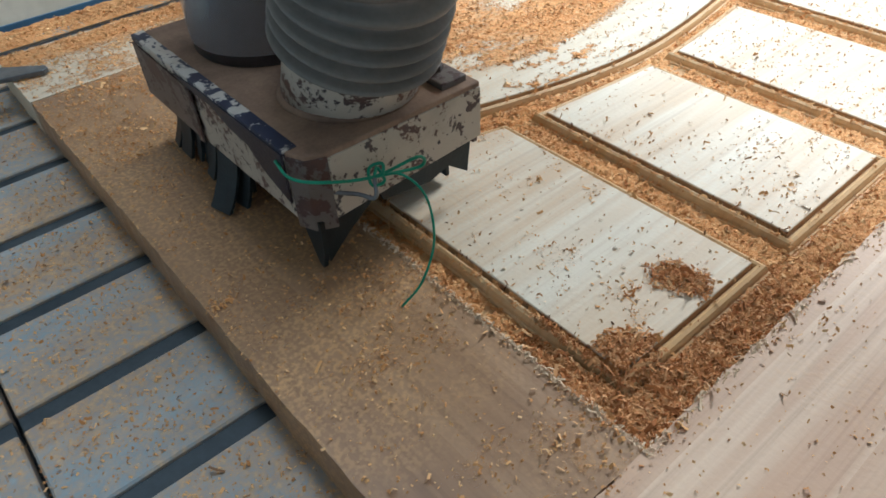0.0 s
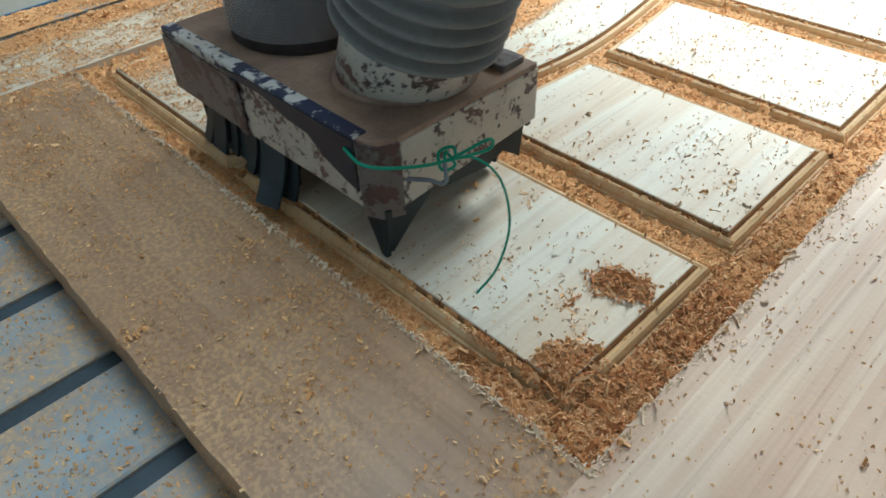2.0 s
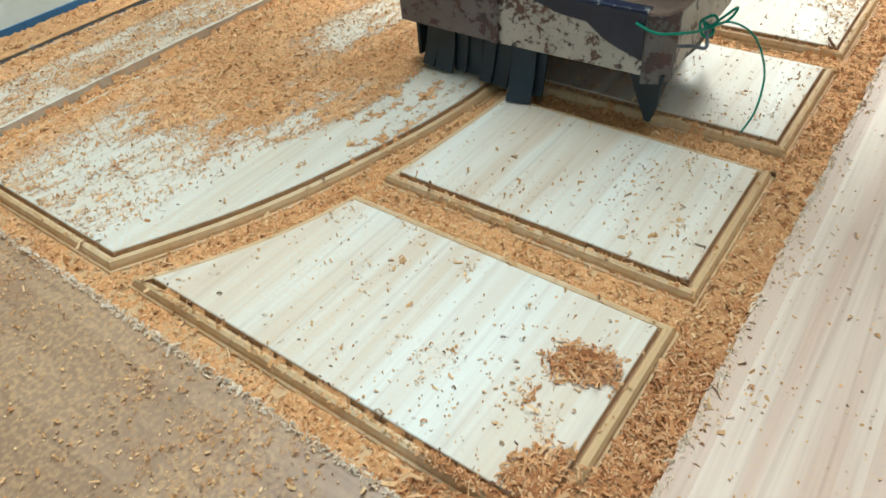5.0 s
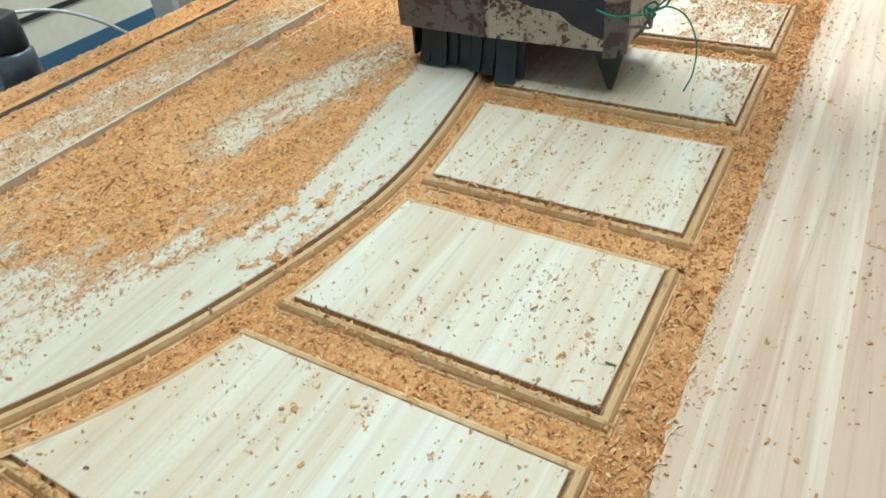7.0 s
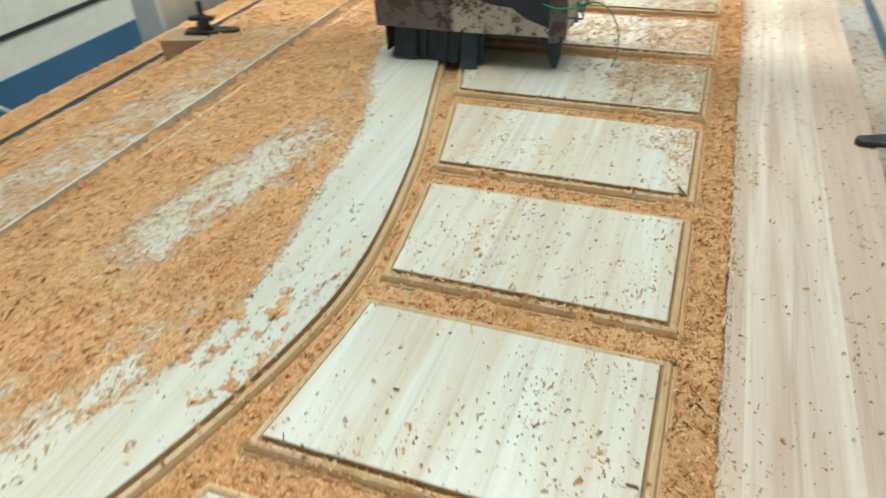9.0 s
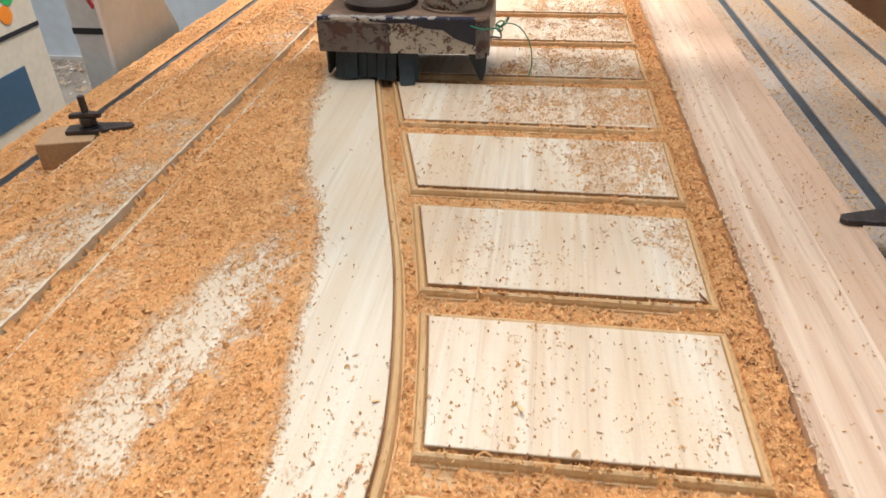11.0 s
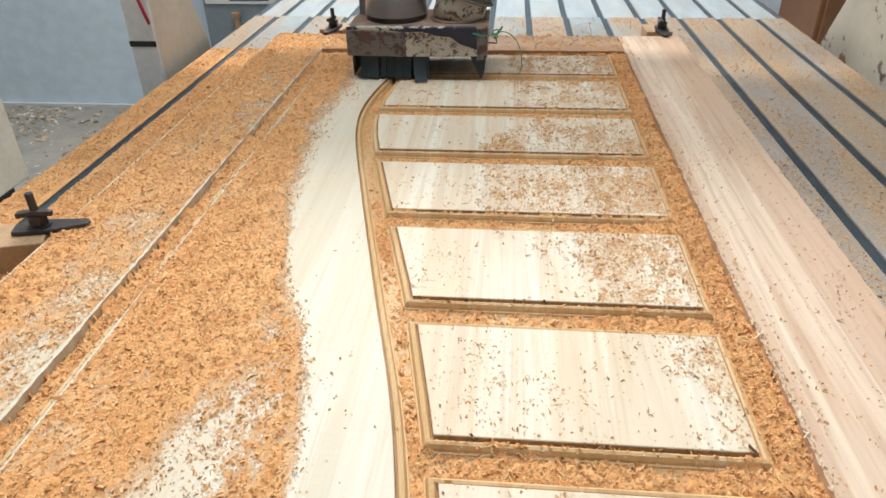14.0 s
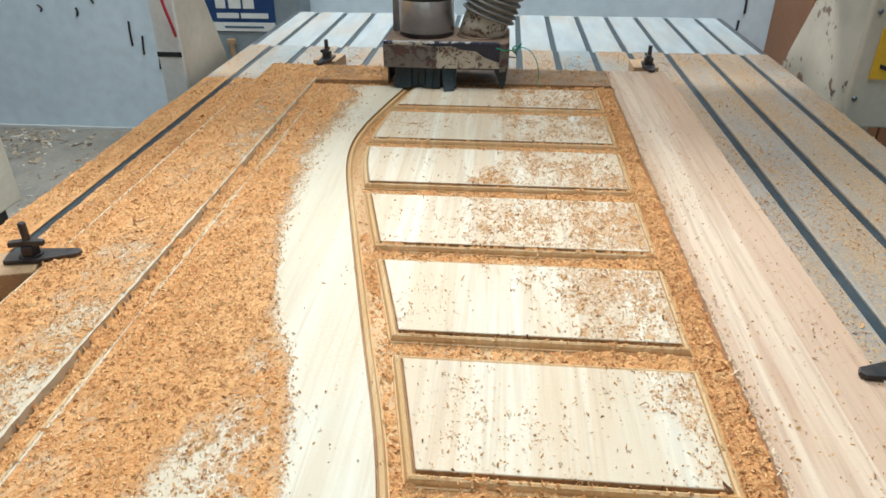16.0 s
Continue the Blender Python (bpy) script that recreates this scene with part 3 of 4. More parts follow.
    part("side_flap", prism([(0.06, HB + 0.004), (0.065, HB - 0.012), (0.11, HB - 0.018), (0.13, HB - 0.012), (0.15, 0.022), (0.155, HB + 0.01)], HW - 0.011, HW - 0.007, 0.0, "x"), M_RUBBER, head)
    sx, sy = 0.088, 0.086
    at = Matrix.Translation((sx, sy, 0))
    part("spindle_collar", lathe([(0.060, HT - 0.001), (0.0622, HT + 0.002), (0.0622, HT + 0.009), (0.0635, HT + 0.0105)], 48, at), M_DARKSTEEL, head, "dark oily collar", True)
    part("spindle_body", lathe([(0.0635, HT + 0.0105), (0.0635, HT + 0.40)], 48, at), M_STEEL, head, "brushed steel spindle body", True)
    part("clamp_ring", lathe([(0.0636, HT + 0.080), (0.068, HT + 0.081), (0.068, HT + 0.135), (0.0636, HT + 0.136)], 48, at), M_BLACK, head, "black ring round the spindle", True)
    px, py = 0.212, 0.084
    lean = Vector((0.36, 0.05, 1.0)).normalized()
    base = Vector((px, py, HT))
    part("outlet_pipe", tube([base - Vector((0, 0, 0.003)), base + lean * 0.02, base + lean * 0.075], [0.0515, 0.051, 0.050], 40), M_CREAM_WORN, head, "chipped cream outlet pipe", True)
    part("pipe_weld", tube([base, base + Vector((0, 0, 0.004))], [0.055, 0.0525], 36), M_TOPPLATE, head, "rusty weld ring", True)
    pts, rad = [], []
    spine = glide([base + lean * 0.045, base + lean * 0.10, base + lean * 0.17 + Vector((-0.004, 0.0, 0)), base + lean * 0.27 + Vector((0.03, 0.02, 0)), base + lean * 0.38 + Vector((0.07, 0.06, 0))], 40)
    for i, p in enumerate(spine):
        pts.append(p)
        rad.append(0.0575 + 0.0048 * math.sin(2 * math.pi * i / 9.5))
    part("hose", tube(pts, rad, 40), M_HOSE, head, "grey corrugated dust hose", True)
    part("lug", box(HW - 0.052, HD - 0.03, HT - 0.001, HW - 0.008, HD - 0.006, HT + 0.005, 0.001), M_FACE_WORN, head)
    part("bolt", lathe([(0.006, HT + 0.004), (0.006, HT + 0.009), (0.004, HT + 0.011)], 6, Matrix.Translation((HW - 0.03, HD - 0.018, 0))), M_DARKSTEEL, head)
    part("bracket", prism([(0.006, HT - 0.001), (0.044, HT - 0.001), (0.044, HT + 0.004), (0.026, HT + 0.006), (0.024, HT + 0.3), (0.008, HT + 0.3)], HD - 0.05, HD - 0.03, 0.001, "y"), M_GREYSTEEL, head)
    part("bolt", lathe([(0.006, HT + 0.003), (0.006, HT + 0.009), (0.004, HT + 0.011)], 6, Matrix.Translation((0.034, HD - 0.04, 0))), M_DARKSTEEL, head)
    k = Vector((HW + 0.014, 0.046, HB + 0.030))
    part("string", tube(glide([(HW - 0.028, -0.004, HB + 0.046), (HW - 0.01, -0.004, HB + 0.041), (HW + 0.006, 0.012, HB + 0.038), k, k + Vector((0.014, 0.028, 0.01)), k + Vector((0.008, 0.034, -0.004)), k], 6), 0.0012, 8), M_GREEN, head, "green plastic string", True)
    part("string", tube(glide([k, k + 0.7 * Vector((0.012, 0.002, 0.008)), k + 0.7 * Vector((0.004, 0.008, 0.014)), k + 0.7 * Vector((-0.008, 0.0, 0.006)), k + 0.7 * Vector((0.0, -0.004, -0.008)), k + 0.7 * Vector((0.008, 0.006, -0.004)), k + 0.7 * Vector((-0.006, 0.008, 0.004)), k], 6), 0.0012, 8), M_GREEN, head, "green plastic string", True)
    part("string", tube(glide([k, k + Vector((0.016, 0.012, 0.004)), k + Vector((0.036, 0.016, -0.006)), k + Vector((0.052, 0.008, -0.030)), k + Vector((0.056, -0.008, -0.056)), k + Vector((0.052, -0.024, -0.072))], 8), 0.0009, 8), M_GREEN, head, "loose tail of green string", True)
    part("wire_hook", tube(glide([(HW - 0.006, 0.012, HB + 0.024), k + Vector((-0.006, -0.012, -0.012)), k + Vector((0.004, -0.004, -0.014)), k], 6), 0.0016, 8), M_GREYSTEEL, head, "", True)
    return head


HEAD = router_head()

# ---- the gantry ----


def gantry():
    """Origin: below the front of the dust hood, at the door's surface; it spans the bed along x."""
    g = empty_thing("gantry", "cream painted router gantry with two side legs and a warning sign", "gantry")
    part("beam", box(-1.12, 0.25, 0.30, 0.70, 0.42, 0.75, 0.006), M_CREAM, g, "cream cross beam")
    leg = [(0.155, -0.30), (0.155, 0.56), (0.24, 0.60), (0.30, 0.30), (0.36, 0.12), (0.45, -0.045), (0.45, -0.30)]
    part("leg", prism(leg, -1.075, -1.025, 0.003, "x"), M_CREAM, g, "cream side leg")
    part("leg_edge", box(-1.078, 0.146, -0.30, -1.018, 0.160, 0.56, 0.002), M_WHITE, g, "white chipped front edge")
    part("leg_band", box(-1.079, 0.1445, 0.022, -1.017, 0.1465, 0.034), M_BLACK, g)
    part("air_tube", tube(glide([(-1.03, 0.17, 0.05), (-1.02, 0.13, 0.10), (-1.03, 0.12, 0.18), (-1.04, 0.15, 0.28)], 6), 0.004, 8), M_RED, g, "thin red air tube", True)
    rleg = [(0.10, -0.30), (0.10, 0.56), (0.22, 0.60), (0.34, 0.30), (0.46, 0.10), (0.58, -0.09), (0.58, -0.30)]
    part("leg", prism(rleg, 0.60, 0.65, 0.003, "x"), M_RUSTY, g, "cream side leg with rust stains")
    plate = part("side_cover", box(0.569, 0.070, -0.088, 1.05, 0.094, 0.56, 0.004), M_CREAM, g, "cream cover plate facing the near end")
    sign = part("warning_sign", box(0.600, 0.0655, 0.026, 0.740, 0.0695, 0.136), M_YELLOW, g, "yellow warning sign with black marks")
    for mark in ([(-0.055, 0.108), (0.0, 0.128), (0.055, 0.108), (0.055, 0.099), (0.0, 0.118), (-0.055, 0.099)], [(-0.035, 0.068), (0.025, 0.068), (0.01, 0.080), (0.025, 0.092), (-0.035, 0.092), (-0.02, 0.080)],
                 [(-0.055, 0.060), (0.0, 0.040), (0.055, 0.060), (0.055, 0.051), (0.0, 0.031), (-0.055, 0.051)]):
        part("sign_mark", prism([(0.670 + u, v) for u, v in mark], 0.0635, 0.0650, 0.0, "y"), M_BLACK, sign)
    for z in (-0.02, 0.17, 0.4):
        part("screw", lathe([(0.006, 0), (0.006, 0.003), (0.004, 0.005)], 10, Matrix.Translation((0.584, 0.070, z)) @ pose(0, 0, 0, 90, 0, 0)), M_GREYSTEEL, plate)
    return g


GANTRY = gantry()

# ---- beyond the machine ----


def control_cabinet():
    c = empty_thing("control_cabinet", "cream control cabinet with slate blue lower panel and coloured dots", "cabinet")
    body = part("body", box(-2.5, -1.4, -0.60, -1.90, 2.47, 0.75, 0.006), M_CREAM, c)
    part("blue_panel", box(-1.901, -1.4, -0.505, -1.895, 2.33, -0.345, 0.001), M_NAVYPANEL, body, "slate blue lower panel")
    part("gap", box(-1.901, -1.4, -0.246, -1.8965, 2.466, -0.232), M_BLACK, body, "black gap between cover plates")
    for y in (1.27, 2.33):
        for (dy, z), m in zip(((0.0, -0.178), (0.03, -0.125), (-0.04, -0.085)), (M_ORANGEDOT, M_GREENDOT, M_BLUEDOT)):
            part("print_dot", lathe([(0.029, 0), (0.029, 0.002)], 24, Matrix.Translation((-1.899, y + dy, z)) @ pose(0, 0, 0, 0, 90, 0)), m, body)
    for y in (-1.3, 0.6, 2.38):
        for x in (-2.4, -1.98):
            part("castor", box(x - 0.04, y - 0.05, FLOOR, x + 0.04, y + 0.05, -0.598, 0.008), M_BLACK, c)
    m = empty_thing("limit_motor", "small grey motor with a black cap beside the table", "motor")
    part("body", lathe([(0.03, 0), (0.034, 0.004), (0.034, 0.06), (0.028, 0.066)], 28), M_GREYSTEEL, m, "", True)
    part("cap", lathe([(0.030, 0.066), (0.031, 0.07), (0.031, 0.12), (0.02, 0.126)], 28), M_BLACK, m, "black cap", True)
    part("bracket", box(-0.05, -0.05, -0.025, 0.115, 0.05, 0.0, 0.003), M_BLACK, m)
    m.matrix_world = pose(-1.12, 0.71, -0.10)


control_cabinet()


def loose_cable():
    bm = tube(glide([(-1.16, 0.60, -0.02), (-1.13, 0.70, 0.015), (-1.10, 0.80, 0.0), (-1.06, 0.88, -0.06), (-1.03, 0.93, -0.14)], 8), 0.003, 8)
    tagged(mesh_object("cable", bm, M_WHITE, None, "", True), "thin white cable looping beside the table edge", "cable")


loose_cable()


def back_of_shop():
    e = empty_thing("electrical_enclosure", "grey electrical enclosure with a dark blue poster", "enclosure")
    part("body", box(-1.60, 3.50, FLOOR, -1.13, 3.715, 0.9, 0.006), M_GREYBOX, e)
    poster = part("poster", box(-1.585, 3.494, -0.230, -1.235, 3.499, 0.25), M_POSTER, e, "dark blue poster with white bars")
    part("poster_strip", box(-1.583, 3.490, -0.228, -1.237, 3.4935, -0.190), M_WHITE, poster)
    for x0, x1, z0, z1 in ((-1.50, -1.455, -0.13, -0.07), (-1.44, -1.385, -0.13, -0.07), (-1.375, -1.325, -0.13, -0.07), (-1.50, -1.40, -0.172, -0.150), (-1.39, -1.265, -0.172, -0.150)):
        part("bar", box(x0, 3.490, z0, x1, 3.4935, z1), M_WHITE, poster)
    part("bar", box(-1.47, 3.488, -0.214, -1.29, 3.4898, -0.206), M_NAVYPANEL, poster)
    part("valve", lathe([(0.012, 0), (0.012, 0.05), (0.02, 0.052), (0.02, 0.07)], 16, Matrix.Translation((-1.443, 3.47, -0.33))), M_BLOCK, e, "small brass valve")
    d = empty_thing("brown_cupboard", "tall brown veneered cupboard against the wall", "cupboard")
    part("body", box(0.98, 3.30, FLOOR, 1.75, 3.715, 1.2, 0.006), M_BROWN, d)
    part("door", box(1.0, 3.285, FLOOR + 0.06, 1.36, 3.299, 1.18, 0.003), M_BROWN, d)
    part("door", box(1.37, 3.285, FLOOR + 0.06, 1.73, 3.299, 1.18, 0.003), M_BROWN, d)
    rng = random.Random(5)
    for x, z, h in ((-2.05, -0.36, 0.12), (-2.0, -0.40, 0.09), (-1.93, -0.47, 0.06), (-2.2, -0.16, 0.06), (-2.3, -0.22, 0.04), (-2.48, -0.20, 0.03), (0.86, -0.16, 0.08), (0.84, -0.24, 0.05)):
        bm = tube(glide([(x, 3.714, z), (x + rng.uniform(-0.01, 0.01), 3.712, z + h / 2), (x + rng.uniform(-0.012, 0.012), 3.714, z + h)], 3), 0.005, 6)
        tagged(mesh_object("cable_end", bm, M_BLACK), "short dark cable end on the white wall", "cable", "cable ends on the wall")
    b = empty_thing("baseboard", "thin white skirting strip", "baseboard")
    tagged(b, kind="structure")
    part("strip", box(-6, 3.700, FLOOR, -1.62, 3.718, FLOOR + 0.015), M_WHITE, b)


back_of_shop()

# ---- sawdust and shavings ----
CLEAN = smooth_interp([(0.0, -0.46), (0.2, -0.39), (0.37, -0.375), (0.48, -0.345), (0.6, -0.352), (0.72, -0.376), (0.8, -0.385), (0.9, -0.406), (1.02, -0.448), (1.19, -0.50), (1.33, -0.512), (1.55, -0.516), (1.78, -0.507), (2.0, -0.5)])
SLOTS = np.array([SLOT0 + PITCH * k for k in range(-9, 5)])
LATTICE = np.random.default_rng(77).uniform(-1, 1, (256, 256))


def smooth_step(a, b, x):
    t = np.clip((np.asarray(x) - a) / (b - a), 0.0, 1.0)
    return t * t * (3 - 2 * t)


def fbm(x, y, s, seed=0, octaves=4):
    """Layered value noise, about -1 to 1, drawn out along y."""
    total, amp = 0.0, 0.9
    for o in range(octaves):
        u, v = x * s + 17.3 * seed + 5.1 * o, y * s * 0.6 + 9.7 * seed + 3.7 * o
        i, j = np.floor(u).astype(int), np.floor(v).astype(int)
        a, b = u - i, v - j
        a, b = a * a * (3 - 2 * a), b * b * (3 - 2 * b)
        i0, i1, j0, j1 = i % 256, (i + 1) % 256, j % 256, (j + 1) % 256
        total = total + amp * ((LATTICE[i0, j0] * (1 - a) + LATTICE[i1, j0] * a) * (1 - b) + (LATTICE[i0, j1] * (1 - a) + LATTICE[i1, j1] * a) * b)
        s, amp = s * 2.1, amp * 0.53
    return total


def on_door(x, y):
    return (x > DX0) & (x < DX1) & (y > DY0) & (y < DY1)


def in_frame(x, y):
    return (x > FX0) & (x < FX1) & (y > FY0) & (y < FY1)


def in_channel(x, y):
    border = (x > 0.006) | (x < -0.637) | (y < 0.196) | (y > 1.949)
    inner = np.where(x > rung_left(y), (y + 0.004) % 0.2 > 0.174, x > big_right(y))
    return in_frame(x, y) & (border | inner)


def inset_depth(x, y):
    """How far a point of a raised panel lies inside the panel's outline."""
    row = (y + 0.004) % 0.2
    rung = np.minimum(np.minimum(x - rung_left(y), 0.005 - x), np.minimum(row, 0.174 - row))
    big = np.minimum(np.minimum(x + 0.636, big_right(y) - x), np.minimum(y - 0.197, 1.948 - y))
    return np.where(x > rung_left(y), rung, big)


def surface(x, y):
    """The height of the bare timber or table, mouldings included."""
    z = np.where(on_door(x, y), 0.0, BED)
    d = inset_depth(x, y)
    panel = np.interp(d, [0.0, 0.0022, 0.0044, 0.0068, 0.0090, 0.0104, 0.0116, 0.0122], [CUT, -0.0096, -0.0034, -0.0022, -0.0032, -0.0062, -0.0062, 0.0])
    z = np.where(in_frame(x, y), panel, z)
    return np.where(in_channel(x, y), CUT, z)


def on_flat(x, y):
    return on_door(x, y) & np.where(in_frame(x, y), ~in_channel(x, y) & (inset_depth(x, y) > 0.0135), True)


def in_slot(x, k):
    return np.min(np.abs(np.asarray(x)[..., None] - SLOTS), axis=-1) < SLOT_W * k


def cover(x, y):
    """How thickly the sawdust lies: about 0 where swept, 1 where deep."""
    n = fbm(x, y, 13) * 0.26 + fbm(x, y, 70, 3) * 0.22 + fbm(x, y, 260, 5, 2) * 0.16
    edge = CLEAN(y)
    # the tall panel: drifts, two thin streaks, the swept strip along its wavy edge with lumps left on it
    big = 1.0 + n
    streak = smooth_step(0.066, 0.018, np.abs(x + 0.478 - 0.02 * np.sin(9 * y) + n * 0.02))
    big = big - 0.72 * streak * smooth_step(0.47, 0.58, y) * (1 - smooth_step(0.78, 0.92, y))
    big = big - 0.36 * smooth_step(0.03, 0.01, np.abs(x + 0.462 + n * 0.03)) * smooth_step(0.9, 0.96, y) * (1 - smooth_step(1.15, 1.25, y))
    big = big - 0.74 * smooth_step(0.49, 0.33, y + n * 0.1) * smooth_step(-0.63, -0.55, x + n * 0.05)
    big = big - 0.30 * smooth_step(0.10, 0.0, edge - x) * smooth_step(0.9, 1.3, y)
    soft = 0.024 + 0.065 * smooth_step(1.1, 1.6, y)
    swept = smooth_step(edge - soft, edge + soft * 0.6, x + n * 0.03)
    lumps = 0.7 * smooth_step(0.05, 0.6, fbm(x, y, 120, 9)) * smooth_step(0.25, 0.34, y) * (1 - smooth_step(0.52, 0.66, y))
    big = big - swept * (1.2 - lumps)
    # the rungs: heaps in the near corner, dust drifting in from the far stile
    heap = np.maximum(0.0, 1 - np.hypot((x + 0.004) / 0.040, (y - 0.215) / 0.045))
    heap = np.maximum(heap, 0.75 * np.maximum(0.0, 1 - np.hypot((x + 0.03) / 0.036, (y - 0.305) / 0.024)))
    start = np.interp(y, [0.75, 0.85, 1.0, 1.2, 1.4, 2.0], [-0.03, -0.06, -0.15, -0.27, -0.30, -0.25])
    right = smooth_step(start, start + 0.07, x + n * 0.06) * smooth_step(0.72, 0.95, y) * (0.38 - 0.14 * smooth_step(-0.06, 0.0, x))
    rungs = -0.12 + n * 0.75 + heap * 1.35 + right + 0.16 * smooth_step(-0.10, 0.0, x) * smooth_step(0.3, 0.5, y)
    c = np.where(x > big_right(y), rungs, big)
    # moulding slopes hold less
    c = np.where(in_frame(x, y) & (inset_depth(x, y) < 0.0122) & (c < 1.0), c * 0.55, c)
    row = (y + 0.004) % 0.2
    c = np.where(in_frame(x, y) & (x > rung_left(y)) & (row < 0.0104) & (y > 0.2), 0.54 + 0.14 * smooth_step(-0.22, 0.0, x) + n, c)
    # channels
    across = x > rung_left(y)
    ch = np.where(across, 0.40 + 0.34 * smooth_step(-0.22, 0.0, x), np.interp(y, [0.2, 0.8, 1.0, 1.3, 1.9], [0.52, 0.60, 0.34, 0.26, 0.34]))
    ch = np.where(y < 0.196, np.where(x < -0.05, 0.40, 0.9), ch)
    ch = np.where(x > 0.006, 0.70, np.where(x < -0.637, 0.62, ch)) + n * 0.85
    c = np.where(in_channel(x, y), ch, c)
    # stiles and rails
    pale = smooth_step(-0.768, -0.738, x + n * 0.02) * (1 - 0.6 * smooth_step(0.65, 1.3, y + n * 0.3))
    left = 1.0 - 0.66 * pale + n * 0.9
    far = np.where(x > -0.35, 0.12, 0.66) + n * 0.8
    near = 0.06 + n * 0.7 + 0.30 * smooth_step(-0.35, -0.7, x)
    c = np.where(x < FX0, left, c)
    c = np.where((x >= FX0) & (y >= FY1), far, c)
    c = np.where((x >= FX0) & (y <= FY0), near, c)
    c = np.where(x >= FX1, -0.16 + n * 0.40 + 0.22 * smooth_step(FX1 + 0.03, FX1, x), c)
    # pale arrises: dust left off these edges in place of the light they catch
    worn = (np.abs(x - DX0) < 0.0045 + 0.003 * n) & (x > DX0) | (x < FX0) & (x > FX0 - 0.003) | (x > -0.6225) & (x < -0.6195) & (y > 0.21) & (y < 1.93)
    c = np.where(worn, c - 0.75, c)
    return np.where(x < DX0, 0.98 + n, np.where(on_door(x, y), c, -1.0))


def depth(c, x, y):
    ch = in_channel(x, y)
    return np.where(ch, np.minimum(0.0085, 0.0085 * (c - 0.25)), np.minimum(0.0065, 0.0046 * (c - 0.66)))


def reddish(x, y):
    """Where coarse shavings from the darker outer timber gather."""
    return (x > 0.0) & (x < FX1 + 0.004) & (y < 0.55) | (x > -0.08) & (x < 0.06) & (y > 0.17) & (y < 0.34)


def mesh_grid(name, gx, gy, z, used, material):
    """One sheet over the grid cells in use."""
    nx, ny = len(gx), len(gy)
    number = np.arange(nx * ny).reshape(nx, ny)
    quads = np.stack([number[:-1, :-1], number[1:, :-1], number[1:, 1:], number[:-1, 1:]], -1)[used]
    keep, flat = np.unique(quads, return_inverse=True)
    xx, yy = np.meshgrid(gx, gy, indexing="ij")
    verts = np.stack([xx, yy, z], -1).reshape(-1, 3)[keep]
    me = bpy.data.meshes.new(name)
    me.from_pydata(verts.tolist(), [], flat.reshape(-1, 4).tolist())
    me.materials.append(material)
    me.shade_smooth()
    return me, keep


def any_corner(a):
    return a[:-1, :-1] | a[1:, :-1] | a[1:, 1:] | a[:-1, 1:]


def sawdust_layer():
    rng = np.random.default_rng(5)
    gx, gy = np.arange(BED_X0 + 0.002, 0.178, 0.0028), np.arange(DY0 + 0.002, DY1 - 0.001, 0.0028)
    xx, yy = np.meshgrid(gx, gy, indexing="ij")
    calm = cover(xx, yy)
    rough = calm + rng.normal(0, 0.13, calm.shape)
    s = surface(xx, yy)
    t = depth(rough, xx, yy)
    t = np.where((s == BED) & in_slot(xx, 0.62), -0.01, t)
    z = s + np.maximum(t, -0.0006) + rng.uniform(-0.0010, 0.0010, t.shape) * smooth_step(0.0, 0.002, t)
    z = np.where((t < 0) & in_frame(xx, yy) & (s < -0.001), s - 0.002, z)
    low = np.minimum(np.minimum(z[:-1, :-1], z[1:, :-1]), np.minimum(z[1:, 1:], z[:-1, 1:]))
    high = np.maximum(np.maximum(z[:-1, :-1], z[1:, :-1]), np.maximum(z[1:, 1:], z[:-1, 1:]))
    used = any_corner(t > 0) & (high - low < 0.0095)
    red = reddish(xx, yy)[:-1, :-1]
    me, _ = mesh_grid("sawdust", gx, gy, z, used & ~red, M_DUST)
    tagged(new("sawdust", me), "orange sawdust lying in drifts on the door", "sawdust", kind="stuff")
    me, _ = mesh_grid("shaving_bed", gx, gy, z, used & red, M_DUST_RED)
    tagged(new("shaving_bed", me), "reddish brown shavings packed in the routed channel", "sawdust", kind="stuff")
    flat = on_flat(xx, yy)
    thin = (~any_corner(~flat)) & any_corner(calm > 0.05)
    me, keep = mesh_grid("thin_sawdust", gx, gy, np.full(xx.shape, 0.0005), thin, M_FILM)
    layer = me.attributes.new("thickness", "FLOAT", "POINT")
    layer.data.foreach_set("value", np.clip(0.04 + 0.66 * (calm + 0.25), 0, 1).reshape(-1)[keep].astype(np.float32))
    tagged(new("thin_sawdust", me), "thin film of orange sawdust on pale timber", "sawdust", kind="stuff")


sawdust_layer()


